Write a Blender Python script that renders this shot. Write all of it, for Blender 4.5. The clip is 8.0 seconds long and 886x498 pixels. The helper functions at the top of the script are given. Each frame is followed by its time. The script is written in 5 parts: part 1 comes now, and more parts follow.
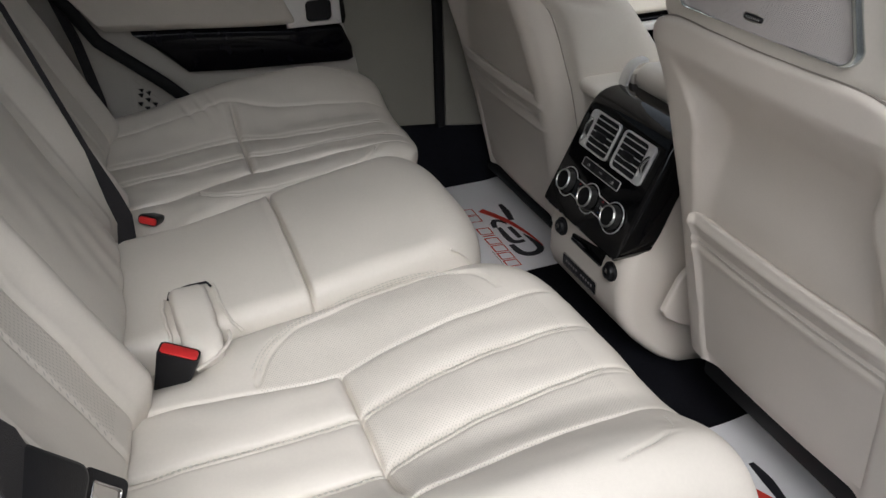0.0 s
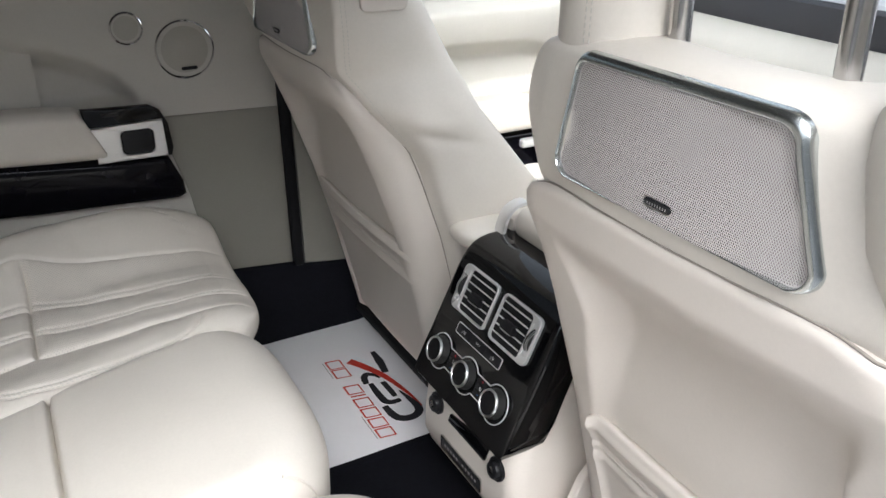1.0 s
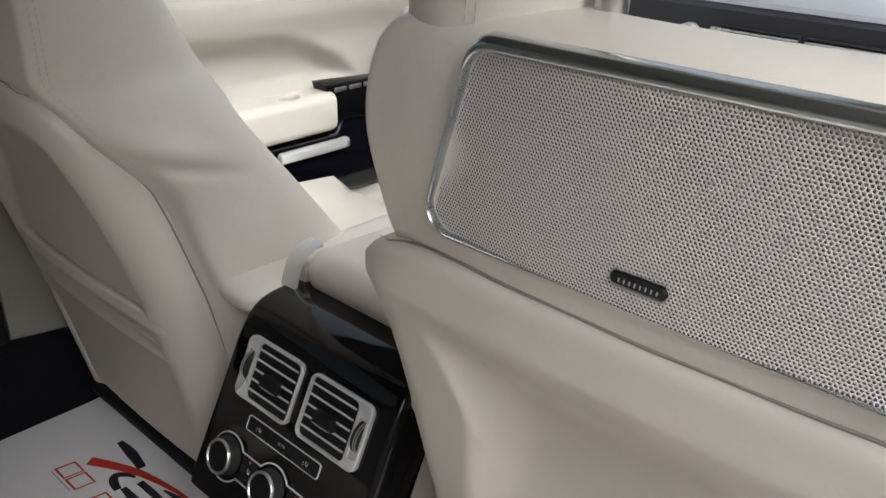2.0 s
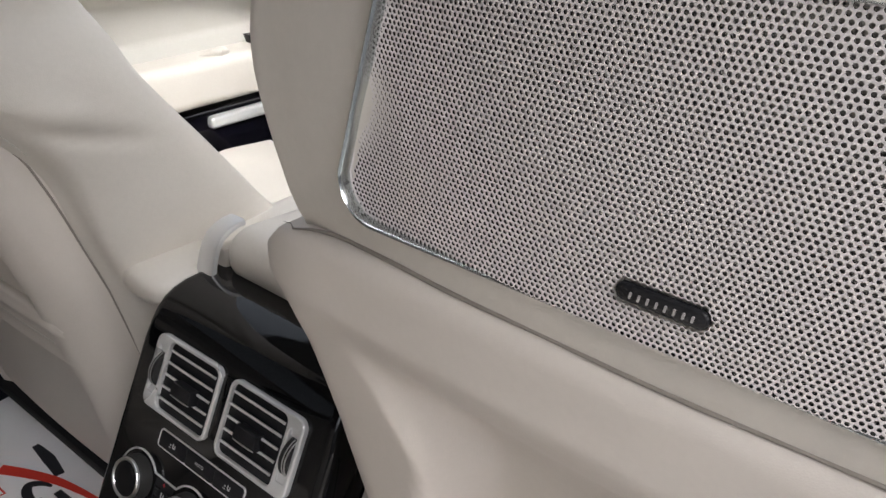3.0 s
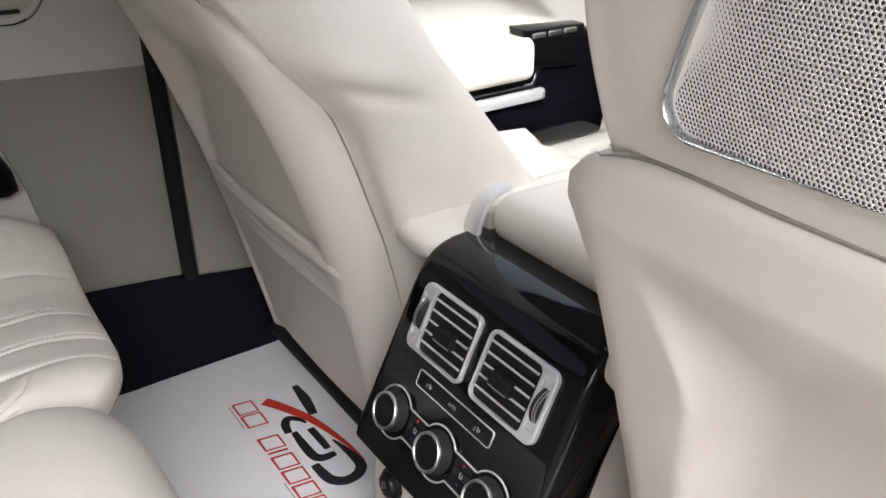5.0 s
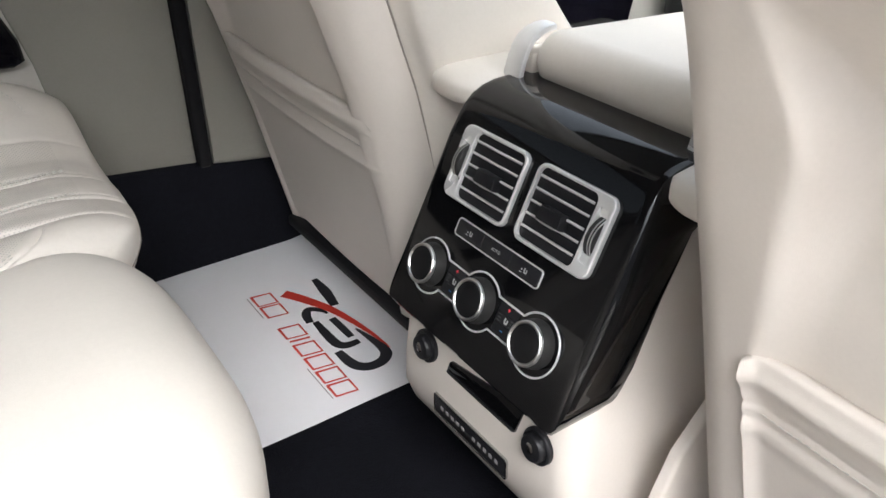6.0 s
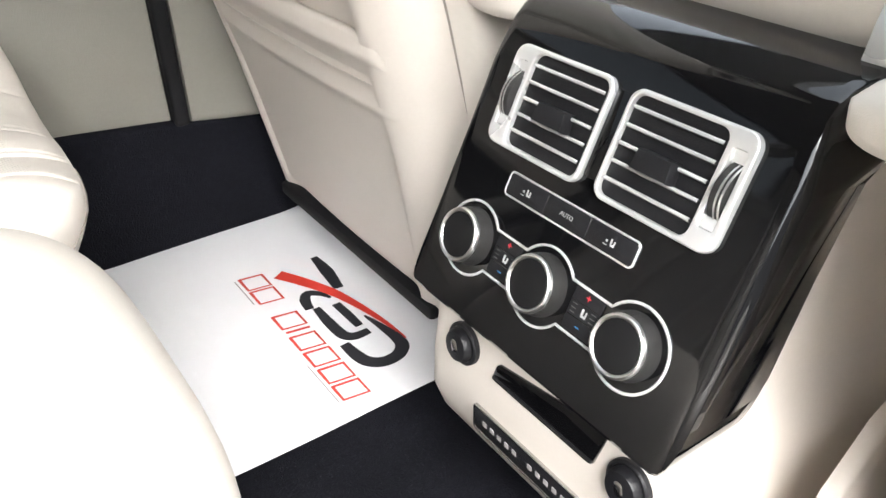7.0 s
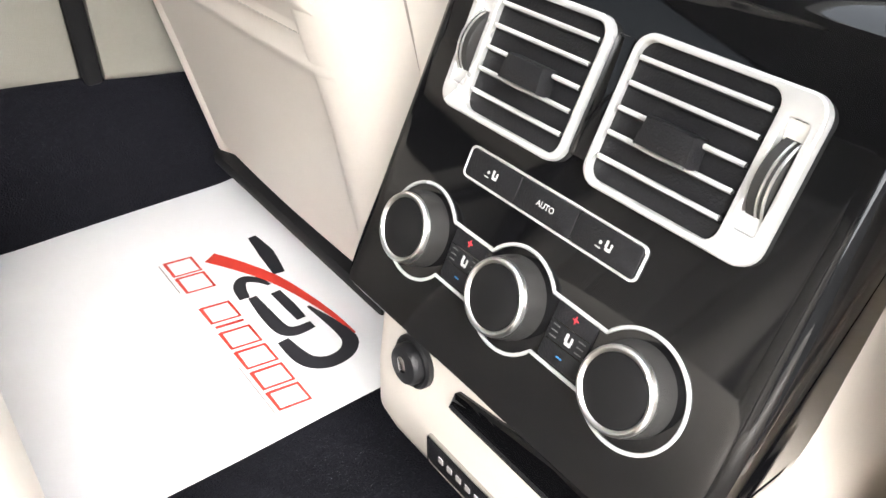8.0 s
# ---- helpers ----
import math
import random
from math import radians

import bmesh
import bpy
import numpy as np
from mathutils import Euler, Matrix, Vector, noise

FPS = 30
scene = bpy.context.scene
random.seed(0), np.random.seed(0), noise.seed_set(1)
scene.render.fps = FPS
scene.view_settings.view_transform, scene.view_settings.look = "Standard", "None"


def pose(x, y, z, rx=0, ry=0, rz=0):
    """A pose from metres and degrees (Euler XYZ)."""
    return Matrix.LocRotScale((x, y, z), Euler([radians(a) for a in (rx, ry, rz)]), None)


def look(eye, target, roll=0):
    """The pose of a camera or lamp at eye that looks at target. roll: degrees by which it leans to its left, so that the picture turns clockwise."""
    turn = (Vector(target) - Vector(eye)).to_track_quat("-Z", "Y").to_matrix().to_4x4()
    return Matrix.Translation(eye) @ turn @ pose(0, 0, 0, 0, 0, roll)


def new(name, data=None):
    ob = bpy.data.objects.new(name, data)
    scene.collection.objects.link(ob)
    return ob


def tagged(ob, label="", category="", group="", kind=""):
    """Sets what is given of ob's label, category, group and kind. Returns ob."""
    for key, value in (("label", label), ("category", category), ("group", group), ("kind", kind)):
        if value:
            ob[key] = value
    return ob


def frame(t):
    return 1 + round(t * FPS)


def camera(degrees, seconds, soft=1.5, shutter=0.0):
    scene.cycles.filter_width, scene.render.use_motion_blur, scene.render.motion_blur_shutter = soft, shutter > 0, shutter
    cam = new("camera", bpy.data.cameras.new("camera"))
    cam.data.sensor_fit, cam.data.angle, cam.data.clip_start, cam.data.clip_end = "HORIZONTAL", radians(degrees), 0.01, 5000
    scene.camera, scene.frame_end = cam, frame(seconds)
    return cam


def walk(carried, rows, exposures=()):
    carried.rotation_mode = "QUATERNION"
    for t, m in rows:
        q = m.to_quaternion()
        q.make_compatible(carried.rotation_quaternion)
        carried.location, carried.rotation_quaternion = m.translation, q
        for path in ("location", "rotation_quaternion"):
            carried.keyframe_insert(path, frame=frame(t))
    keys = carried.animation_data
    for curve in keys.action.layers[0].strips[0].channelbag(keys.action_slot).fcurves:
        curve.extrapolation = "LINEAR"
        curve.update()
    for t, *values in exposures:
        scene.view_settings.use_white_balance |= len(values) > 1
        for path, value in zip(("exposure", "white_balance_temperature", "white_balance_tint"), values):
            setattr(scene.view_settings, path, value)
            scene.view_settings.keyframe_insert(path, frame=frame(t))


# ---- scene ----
cam = camera(57.3, 8.0)
PATH = [
    (0, (-0.703, -1.141, 1.024), (-0.107, 0.463, -0.012), -1.7),
    (0.5, (-0.608, -0.983, 1.023), (0.051, 0.637, 0.053), -1.7),
    (1, (-0.495, -0.868, 1.018), (0.36, 0.718, 0.151), -0.5),
    (1.5, (-0.439, -0.705, 0.98), (0.685, 0.723, 0.144), 1.3),
    (2, (-0.385, -0.585, 0.948), (0.973, 0.607, 0.091), 2.1),
    (2.2, (-0.354, -0.56, 0.939), (1.057, 0.553, 0.062), 1.9),
    (3.3, (-0.252, -0.5, 0.883), (1.123, 0.595, -0.07), 1.9),
    (3.5, (-0.241, -0.499, 0.875), (1.113, 0.622, -0.079), 2.3),
    (4, (-0.236, -0.498, 0.87), (1.029, 0.737, -0.067), 2.2),
    (4.5, (-0.28, -0.507, 0.875), (0.841, 0.88, -0.029), 1.3),
    (4.7, (-0.303, -0.513, 0.879), (0.748, 0.935, -0.015), 0.7),
    (5.8, (-0.367, -0.513, 0.787), (0.597, 0.925, -0.212), -0.6),
    (6, (-0.366, -0.496, 0.752), (0.6, 0.927, -0.269), -0.7),
    (6.5, (-0.353, -0.409, 0.688), (0.602, 1.008, -0.351), -2.0),
    (7, (-0.296, -0.331, 0.641), (0.655, 1.063, -0.432), -1.4),
    (7.5, (-0.244, -0.277, 0.61), (0.715, 1.071, -0.514), -1.0),
    (8, (-0.21, -0.235, 0.583), (0.77, 1.074, -0.569), -0.2),
]
walk(cam, [(t, look(eye, target, roll)) for t, eye, target, roll in PATH], [(0.0, 0.45, 6250, 10), (0.5, 0.8, 6150, 9), (1.0, 1.5, 6120, 9.5), (1.5, 1.35, 6150, 9), (2.0, 0.9, 6350, 10), (3.5, 1.3, 6320, 13), (4.5, 1.7, 6250, 13), (6.0, 1.9, 6200, 10), (6.5, 2.5, 6250, 9), (8.0, 3.5, 6500, 10)])


# ---- world, sun, exposure ----
world = bpy.data.worlds.new("sky")
scene.world = world
world.use_nodes = True
wn, wl = world.node_tree.nodes, world.node_tree.links
sky = wn.new("ShaderNodeTexSky")
sky.sky_type, sky.sun_disc = "NISHITA", False
sky.sun_elevation, sky.sun_rotation = radians(49), radians(196)
sky.dust_density, sky.air_density = 4.0, 1.0
haze = wn.new("ShaderNodeHueSaturation")
haze.inputs["Saturation"].default_value = 0.25
wl.new(sky.outputs["Color"], haze.inputs["Color"])
wl.new(haze.outputs["Color"], wn["Background"].inputs["Color"])
wn["Background"].inputs["Strength"].default_value = 0.15
sun = new("sun", bpy.data.lights.new("sun", "SUN"))
sun.data.energy, sun.data.angle, sun.data.color = 1.2, radians(50), (1.0, 0.98, 0.95)
sun.matrix_world = look((-0.75, -2.6, 3.1), (0, 0, 0))


# ---- materials ----
def material(name, colour, rough=0.5, metal=0.0, vary=0.06, grain=0.0, scale=400.0, coat=0.0, blotch=6.0, sheen=0.0, spec=0.5):
    """Principled surface with stains at a broad scale and a fine grain as relief."""
    m = bpy.data.materials.new(name)
    m.use_nodes = True
    n, k = m.node_tree.nodes, m.node_tree.links
    b = n["Principled BSDF"]
    b.inputs["Roughness"].default_value, b.inputs["Metallic"].default_value = rough, metal
    b.inputs["Coat Weight"].default_value, b.inputs["Coat Roughness"].default_value = coat, 0.04
    b.inputs["Sheen Weight"].default_value = sheen
    b.inputs["Specular IOR Level"].default_value = spec
    co = n.new("ShaderNodeTexCoord")
    big = n.new("ShaderNodeTexNoise")
    big.inputs["Scale"].default_value, big.inputs["Detail"].default_value = blotch, 5
    k.new(co.outputs["Object"], big.inputs["Vector"])
    fine = n.new("ShaderNodeTexNoise")
    fine.inputs["Scale"].default_value, fine.inputs["Detail"].default_value = scale * 0.25, 3
    k.new(co.outputs["Object"], fine.inputs["Vector"])
    add = n.new("ShaderNodeMath")
    add.operation = "MULTIPLY_ADD"
    k.new(big.outputs["Fac"], add.inputs[0])
    add.inputs[1].default_value = 0.7
    mul = n.new("ShaderNodeMath")
    mul.operation = "MULTIPLY"
    k.new(fine.outputs["Fac"], mul.inputs[0])
    mul.inputs[1].default_value = 0.3
    k.new(mul.outputs[0], add.inputs[2])
    ramp = n.new("ShaderNodeMapRange")
    ramp.inputs["From Min"].default_value, ramp.inputs["From Max"].default_value = 0.3, 0.7
    ramp.inputs["To Min"].default_value, ramp.inputs["To Max"].default_value = 1 - vary, 1 + vary
    k.new(add.outputs[0], ramp.inputs["Value"])
    tint = n.new("ShaderNodeVectorMath")
    tint.operation = "SCALE"
    tint.inputs[0].default_value = colour
    k.new(ramp.outputs["Result"], tint.inputs["Scale"])
    k.new(tint.outputs["Vector"], b.inputs["Base Color"])
    rr = n.new("ShaderNodeMapRange")
    rr.inputs["To Min"].default_value, rr.inputs["To Max"].default_value = max(0.02, rough * 0.85), min(1, rough * 1.15)
    k.new(big.outputs["Fac"], rr.inputs["Value"])
    k.new(rr.outputs["Result"], b.inputs["Roughness"])
    if grain > 0:
        v = n.new("ShaderNodeTexVoronoi")
        v.inputs["Scale"].default_value = scale
        k.new(co.outputs["Object"], v.inputs["Vector"])
        bump = n.new("ShaderNodeBump")
        bump.inputs["Strength"].default_value, bump.inputs["Distance"].default_value = grain, 0.001
        k.new(v.outputs["Distance"], bump.inputs["Height"])
        k.new(bump.outputs["Normal"], b.inputs["Normal"])
    return m


def perforated(name, colour, pitch):
    """Leather with a lattice of small punched holes, by the object's x and y."""
    m = material(name, colour, 0.45, grain=0.12, scale=900, spec=0.4)
    n, k = m.node_tree.nodes, m.node_tree.links
    b = n["Principled BSDF"]
    co = n.new("ShaderNodeTexCoord")
    turn = n.new("ShaderNodeMapping")
    turn.inputs["Rotation"].default_value = (0, 0, radians(45))
    turn.inputs["Scale"].default_value = (1 / pitch, 1 / pitch, 0)
    k.new(co.outputs["Object"], turn.inputs["Vector"])
    fr = n.new("ShaderNodeVectorMath")
    fr.operation = "FRACTION"
    k.new(turn.outputs["Vector"], fr.inputs[0])
    d = n.new("ShaderNodeVectorMath")
    d.operation = "DISTANCE"
    d.inputs[1].default_value = (0.5, 0.5, 0)
    k.new(fr.outputs["Vector"], d.inputs[0])
    hole = n.new("ShaderNodeMapRange")
    hole.inputs["From Min"].default_value, hole.inputs["From Max"].default_value = 0.17, 0.26
    hole.inputs["To Min"].default_value, hole.inputs["To Max"].default_value = 0.74, 1.0
    k.new(d.outputs["Value"], hole.inputs["Value"])
    old = b.inputs["Base Color"].links[0].from_socket
    dark = n.new("ShaderNodeVectorMath")
    dark.operation = "SCALE"
    k.new(old, dark.inputs[0])
    k.new(hole.outputs["Result"], dark.inputs["Scale"])
    k.new(dark.outputs["Vector"], b.inputs["Base Color"])
    return m


CREAM = (0.66, 0.617, 0.556)
LEATHER = material("cream leather", CREAM, 0.42, vary=0.05, grain=0.12, scale=900, spec=0.4)
PERFORATED = perforated("perforated cream leather", CREAM, 0.0033)
PLASTIC = material("cream moulded plastic", (0.64, 0.588, 0.532), 0.5, vary=0.04, grain=0.10, scale=1200)
# same cream, lowered so the colour carries the far doors' shade
PADDING = material("cream padded trim dimmed for shade", (0.52, 0.50, 0.455), 0.5, vary=0.05, grain=0.12, scale=900)
CLOTH = material("stone grey trim cloth", (0.43, 0.41, 0.36), 0.7, vary=0.06, grain=0.4, scale=900)
GLOSS = material("black piano lacquer", (0.004, 0.004, 0.0045), 0.05, vary=0.1, spec=0.42)
DARKWOOD = material("very dark gloss wood", (0.004, 0.0038, 0.006), 0.10, vary=0.5, blotch=30, spec=0.2)
BLACK = material("black plastic", (0.010, 0.010, 0.0115), 0.42, vary=0.15, grain=0.2, scale=900, spec=0.3)
RUBBER = material("black rubber", (0.010, 0.010, 0.011), 0.6, vary=0.15, spec=0.2)
WEBBING = material("black seat belt webbing", (0.016, 0.015, 0.018), 0.65, vary=0.15, grain=0.5, scale=900)
CARPET = material("black carpet pile", (0.008, 0.0083, 0.0115), 0.95, vary=0.35, grain=1.0, scale=500, spec=0.1)
CHROME = material("polished chrome", (0.75, 0.75, 0.76), 0.12, 1.0, vary=0.03)
# slight teal stands for the tinted glass that the metal reflects
FRAME = material("satin chrome", (0.60, 0.635, 0.63), 0.26, 1.0, vary=0.04)
SATIN = material("satin aluminium", (0.72, 0.72, 0.71), 0.32, 1.0, vary=0.04, grain=0.1, scale=1500)
SILVER = material("silver painted plastic", (0.72, 0.72, 0.715), 0.28, 0.5, vary=0.03)
STEEL = material("brushed steel", (0.55, 0.54, 0.53), 0.25, 1.0, vary=0.06)
GRILLE = material("speaker grille plastic", (0.67, 0.628, 0.612), 0.5, vary=0.03)
# cloth behind the grille; also painted on hole walls as their shade
DARKHOLE = material("dark speaker cloth and hole shade", (0.012, 0.010, 0.010), 0.9, vary=0.1, spec=0.1)
PAPER = material("white paper", (0.82, 0.82, 0.84), 0.55, vary=0.02, blotch=14)
INKRED = material("red print", (0.60, 0.045, 0.03), 0.5, vary=0.05)
INKBLACK = material("black print", (0.02, 0.02, 0.025), 0.5, vary=0.1)
INKGREY = material("grey print", (0.33, 0.31, 0.31), 0.5, vary=0.05)
REDPLASTIC = material("red release button", (0.62, 0.03, 0.03), 0.35, vary=0.06)
ICON = material("pale printed icon", (0.50, 0.50, 0.49), 0.5, vary=0.02)
ICONRED = material("red printed icon", (0.7, 0.04, 0.06), 0.5, vary=0.02)
ICONBLUE = material("blue printed icon", (0.05, 0.25, 0.6), 0.5, vary=0.02)
KNOBSIDE = material("grey rubberised knob grip", (0.024, 0.0235, 0.023), 0.5, vary=0.1, grain=0.2, scale=1500, spec=0.3)
DIMPRINT = material("dim grey print", (0.10, 0.10, 0.10), 0.5, vary=0.05)
KNOBFACE = material("dark rubberised knob face", (0.007, 0.007, 0.0075), 0.45, vary=0.1, spec=0.18)
DASH = material("black dashboard leather", (0.03, 0.03, 0.036), 0.38, vary=0.12, grain=0.4, scale=500)
# black leather top; the pale grey is windscreen glare put into the colour
DASHGLARE = material("dashboard leather with sky glare in its colour", (0.50, 0.51, 0.55), 0.32, vary=0.08, grain=0.3, scale=500)
TARMAC = material("pale yard concrete", (0.30, 0.30, 0.30), 0.9, vary=0.25, grain=0.6, scale=120, blotch=1.2)
CARPAINT = material("dark car paint", (0.02, 0.022, 0.025), 0.15, vary=0.1, coat=1.0)
BODYPAINT = material("dark body paint", (0.02, 0.02, 0.022), 0.2, vary=0.1, coat=1.0)
LIME = material("lime green sign", (0.25, 0.6, 0.05), 0.5, vary=0.05)
# lower trim with the shade of the far side put into its colour
SHADEDTRIM = material("lower trim darkened for shade", (0.27, 0.26, 0.225), 0.7, vary=0.06, grain=0.4, scale=900)
SKYBLOCK = material("grey of the light-blocking wall", (0.22, 0.215, 0.205), 0.9, vary=0.15, grain=0.5, scale=60, blotch=1.5)
# brown of the shadow in creases and seams, painted on thin tubes
CREASE = material("crease shadow brown", (0.27, 0.24, 0.21), 0.7, vary=0.1)
# unseen cloth; charcoal chosen to dim fill light and panel reflections
HEADLINER = material("charcoal headlining cloth", (0.13, 0.125, 0.12), 0.9, vary=0.05, grain=0.4, scale=900)


def glass_material(name, tint):
    m = bpy.data.materials.new(name)
    m.use_nodes = True
    b = m.node_tree.nodes["Principled BSDF"]
    b.inputs["Base Color"].default_value = (*tint, 1)
    b.inputs["Roughness"].default_value = 0.0
    b.inputs["Transmission Weight"].default_value = 1.0
    b.inputs["IOR"].default_value = 1.1
    return m


GLASS = glass_material("window glass", (0.93, 0.96, 0.95))
# dark tint for unseen rear panes, used to hold back light
PRIVACY = glass_material("dark tinted window glass", (0.16, 0.17, 0.17))


# ---- helpers for building ----
def thing(name, loc, label, category, group="", kind=""):
    """An Empty at the thing's base, which parents its parts."""
    ob = new(name)
    ob.empty_display_size = 0.05
    ob.location = loc
    return tagged(ob, label, category, group, kind)


def origin_of(ob):
    p = Vector((0, 0, 0))
    while ob is not None:
        p += Vector(ob.location)
        ob = ob.parent
    return p


def finish(ob, mat, sharp=40):
    me = ob.data
    for p in me.polygons:
        p.use_smooth = True
    me.set_sharp_from_angle(angle=radians(sharp))
    for m in (mat if isinstance(mat, (list, tuple)) else [mat]):
        me.materials.append(m)


def part(name, bm, mat, parent=None, label="", sharp=40):
    """Links a bmesh in world coordinates as one mesh object under a thing or a part."""
    me = bpy.data.meshes.new(name)
    bmesh.ops.recalc_face_normals(bm, faces=bm.faces)
    if parent is not None:
        bmesh.ops.translate(bm, verts=bm.verts, vec=-origin_of(parent))
    bm.to_mesh(me)
    bm.free()
    ob = new(name, me)
    if parent is not None:
        ob.parent = parent
    finish(ob, mat, sharp)
    if label:
        ob["label"] = label
    return ob


def structure(name, bm, mat, label, category="structure", sharp=40):
    return tagged(part(name, bm, mat, None, "", sharp), label, category, "", "structure")


def box(x0, x1, y0, y1, z0, z1, bevel=0.004, seg=2, bm=None):
    b = bm or bmesh.new()
    r = bmesh.ops.create_cube(b, size=1)
    for v in r["verts"]:
        v.co = Vector(((x0 + x1) / 2 + v.co.x * (x1 - x0), (y0 + y1) / 2 + v.co.y * (y1 - y0), (z0 + z1) / 2 + v.co.z * (z1 - z0)))
    if bevel > 0:
        es = list({e for v in r["verts"] for e in v.link_edges})
        bmesh.ops.bevel(b, geom=es, offset=bevel, segments=seg, profile=0.5, affect="EDGES", clamp_overlap=True)
    return b


def rounded(w, h, r, n=6, cx=0.0, cy=0.0):
    """Outline of a rounded rectangle, anticlockwise, 4 (n + 1) points."""
    r = min(r, w / 2 - 1e-5, h / 2 - 1e-5)
    out = []
    for sx, sy, a0 in ((1, 1, 0), (-1, 1, 90), (-1, -1, 180), (1, -1, 270)):
        for i in range(n + 1):
            a = radians(a0 + 90 * i / n)
            out.append((cx + sx * (w / 2 - r) + r * math.cos(a), cy + sy * (h / 2 - r) + r * math.sin(a)))
    return out


def circle(r, n=32, cx=0.0, cy=0.0):
    return [(cx + r * math.cos(2 * math.pi * i / n), cy + r * math.sin(2 * math.pi * i / n)) for i in range(n)]


def shrunk(outline, d):
    """The outline moved inwards by d."""
    n, out = len(outline), []
    for i in range(n):
        p, a, b = Vector(outline[i]), Vector(outline[i - 1]), Vector(outline[(i + 1) % n])
        t = (b - a)
        t = t.normalized() if t.length > 1e-9 else Vector((1, 0))
        out.append(tuple(p + Vector((-t.y, t.x)) * d))
    return out


def stack(frame_m, levels, closed_top=True, closed_bottom=True, bm=None):
    """Lofts outlines (each a list of (a, b)) at heights along the frame's third axis: [(outline, height), ...]."""
    b = bm or bmesh.new()
    rings = [[b.verts.new(frame_m @ Vector((p[0], p[1], h))) for p in o] for o, h in levels]
    for r0, r1 in zip(rings, rings[1:]):
        n = len(r0)
        for i in range(n):
            b.faces.new((r0[i], r0[(i + 1) % n], r1[(i + 1) % n], r1[i]))
    if closed_bottom:
        b.faces.new(list(reversed(rings[0])))
    if closed_top:
        b.faces.new(rings[-1])
    return b


def plate(frame_m, outline, depth, bevel=0.001, base=0.0, bm=None):
    """A plate with a softened upper edge, from height base to base + depth."""
    if bevel <= 0:
        return stack(frame_m, [(outline, base), (outline, base + depth)], bm=bm)
    lv = [(outline, base), (outline, base + depth - bevel), (shrunk(outline, bevel * 0.35), base + depth - bevel * 0.3), (shrunk(outline, bevel), base + depth)]
    return stack(frame_m, lv, bm=bm)


def rim(frame_m, outer, inner, depth, bevel=0.0008, base=0.0, bm=None):
    """A flat ring between two outlines with as many points each."""
    b = bm or bmesh.new()
    so, si = shrunk(outer, bevel), shrunk(inner, -bevel)
    loops = [(outer, base), (outer, base + depth - bevel), (so, base + depth), (si, base + depth), (inner, base + depth - bevel), (inner, base)]
    rings = [[b.verts.new(frame_m @ Vector((p[0], p[1], h))) for p in o] for o, h in loops]
    rings.append(rings[0])
    for r0, r1 in zip(rings, rings[1:]):
        n = len(r0)
        for i in range(n):
            b.faces.new((r0[i], r0[(i + 1) % n], r1[(i + 1) % n], r1[i]))
    return b


def loft(sections, cap=True, loop=True, bm=None):
    """Joins sections (lists of points with as many points each)."""
    b = bm or bmesh.new()
    rings = [[b.verts.new(p) for p in s] for s in sections]
    for r0, r1 in zip(rings, rings[1:]):
        n = len(r0)
        for i in range(n if loop else n - 1):
            b.faces.new((r0[i], r0[(i + 1) % n], r1[(i + 1) % n], r1[i]))
    if cap and loop:
        b.faces.new(list(reversed(rings[0])))
        b.faces.new(rings[-1])
    return b


def sheet(fn, us, vs, bm=None):
    """A surface fn(u, v) -> point over two lists of parameters."""
    b = bm or bmesh.new()
    rows = [[b.verts.new(fn(u, v)) for v in vs] for u in us]
    for r0, r1 in zip(rows, rows[1:]):
        for i in range(len(vs) - 1):
            b.faces.new((r0[i], r0[i + 1], r1[i + 1], r1[i]))
    return b, rows


def tube(points, radius, n=10, bm=None, cap=True):
    """A round bar along points."""
    pts = [Vector(p) for p in points]
    secs = []
    for i, p in enumerate(pts):
        t = (pts[min(i + 1, len(pts) - 1)] - pts[max(i - 1, 0)]).normalized()
        a = t.orthogonal().normalized() if i == 0 else (secs_a - t * secs_a.dot(t)).normalized()
        secs_a = a
        c = t.cross(a)
        r = radius[i] if isinstance(radius, (list, tuple)) else radius
        secs.append([p + (a * math.cos(2 * math.pi * j / n) + c * math.sin(2 * math.pi * j / n)) * r for j in range(n)])
    return loft(secs, cap=cap, bm=bm)


def ribbon(points, width_axis, width, thick, bm=None):
    """A flat strap along points."""
    w = Vector(width_axis).normalized()
    pts = [Vector(p) for p in points]
    secs = []
    for i, p in enumerate(pts):
        t = (pts[min(i + 1, len(pts) - 1)] - pts[max(i - 1, 0)]).normalized()
        n = t.cross(w).normalized()
        ww = (w - t * w.dot(t)).normalized()
        h = (width[i] if isinstance(width, (list, tuple)) else width) / 2
        secs.append([p + ww * h + n * thick / 2, p - ww * h + n * thick / 2, p - ww * h - n * thick / 2, p + ww * h - n * thick / 2])
    return loft(secs, bm=bm)


def axes(o, a, b):
    """A frame at o with its first axis along a and its second as near b as can be."""
    a = Vector(a).normalized()
    b = Vector(b)
    b = (b - a * a.dot(b)).normalized()
    c = a.cross(b)
    m = Matrix((a, b, c)).transposed().to_4x4()
    m.translation = Vector(o)
    return m


def smooth(a, b, x):
    t = min(1.0, max(0.0, (x - a) / (b - a)))
    return t * t * (3 - 2 * t)


def table(x, *pairs):
    """Linear table look-up."""
    if x <= pairs[0][0]:
        return pairs[0][1]
    for (x0, y0), (x1, y1) in zip(pairs, pairs[1:]):
        if x <= x1:
            return y0 + (y1 - y0) * (x - x0) / (x1 - x0)
    return pairs[-1][1]


def steps(a, b, n):
    return [a + (b - a) * i / n for i in range(n + 1)]


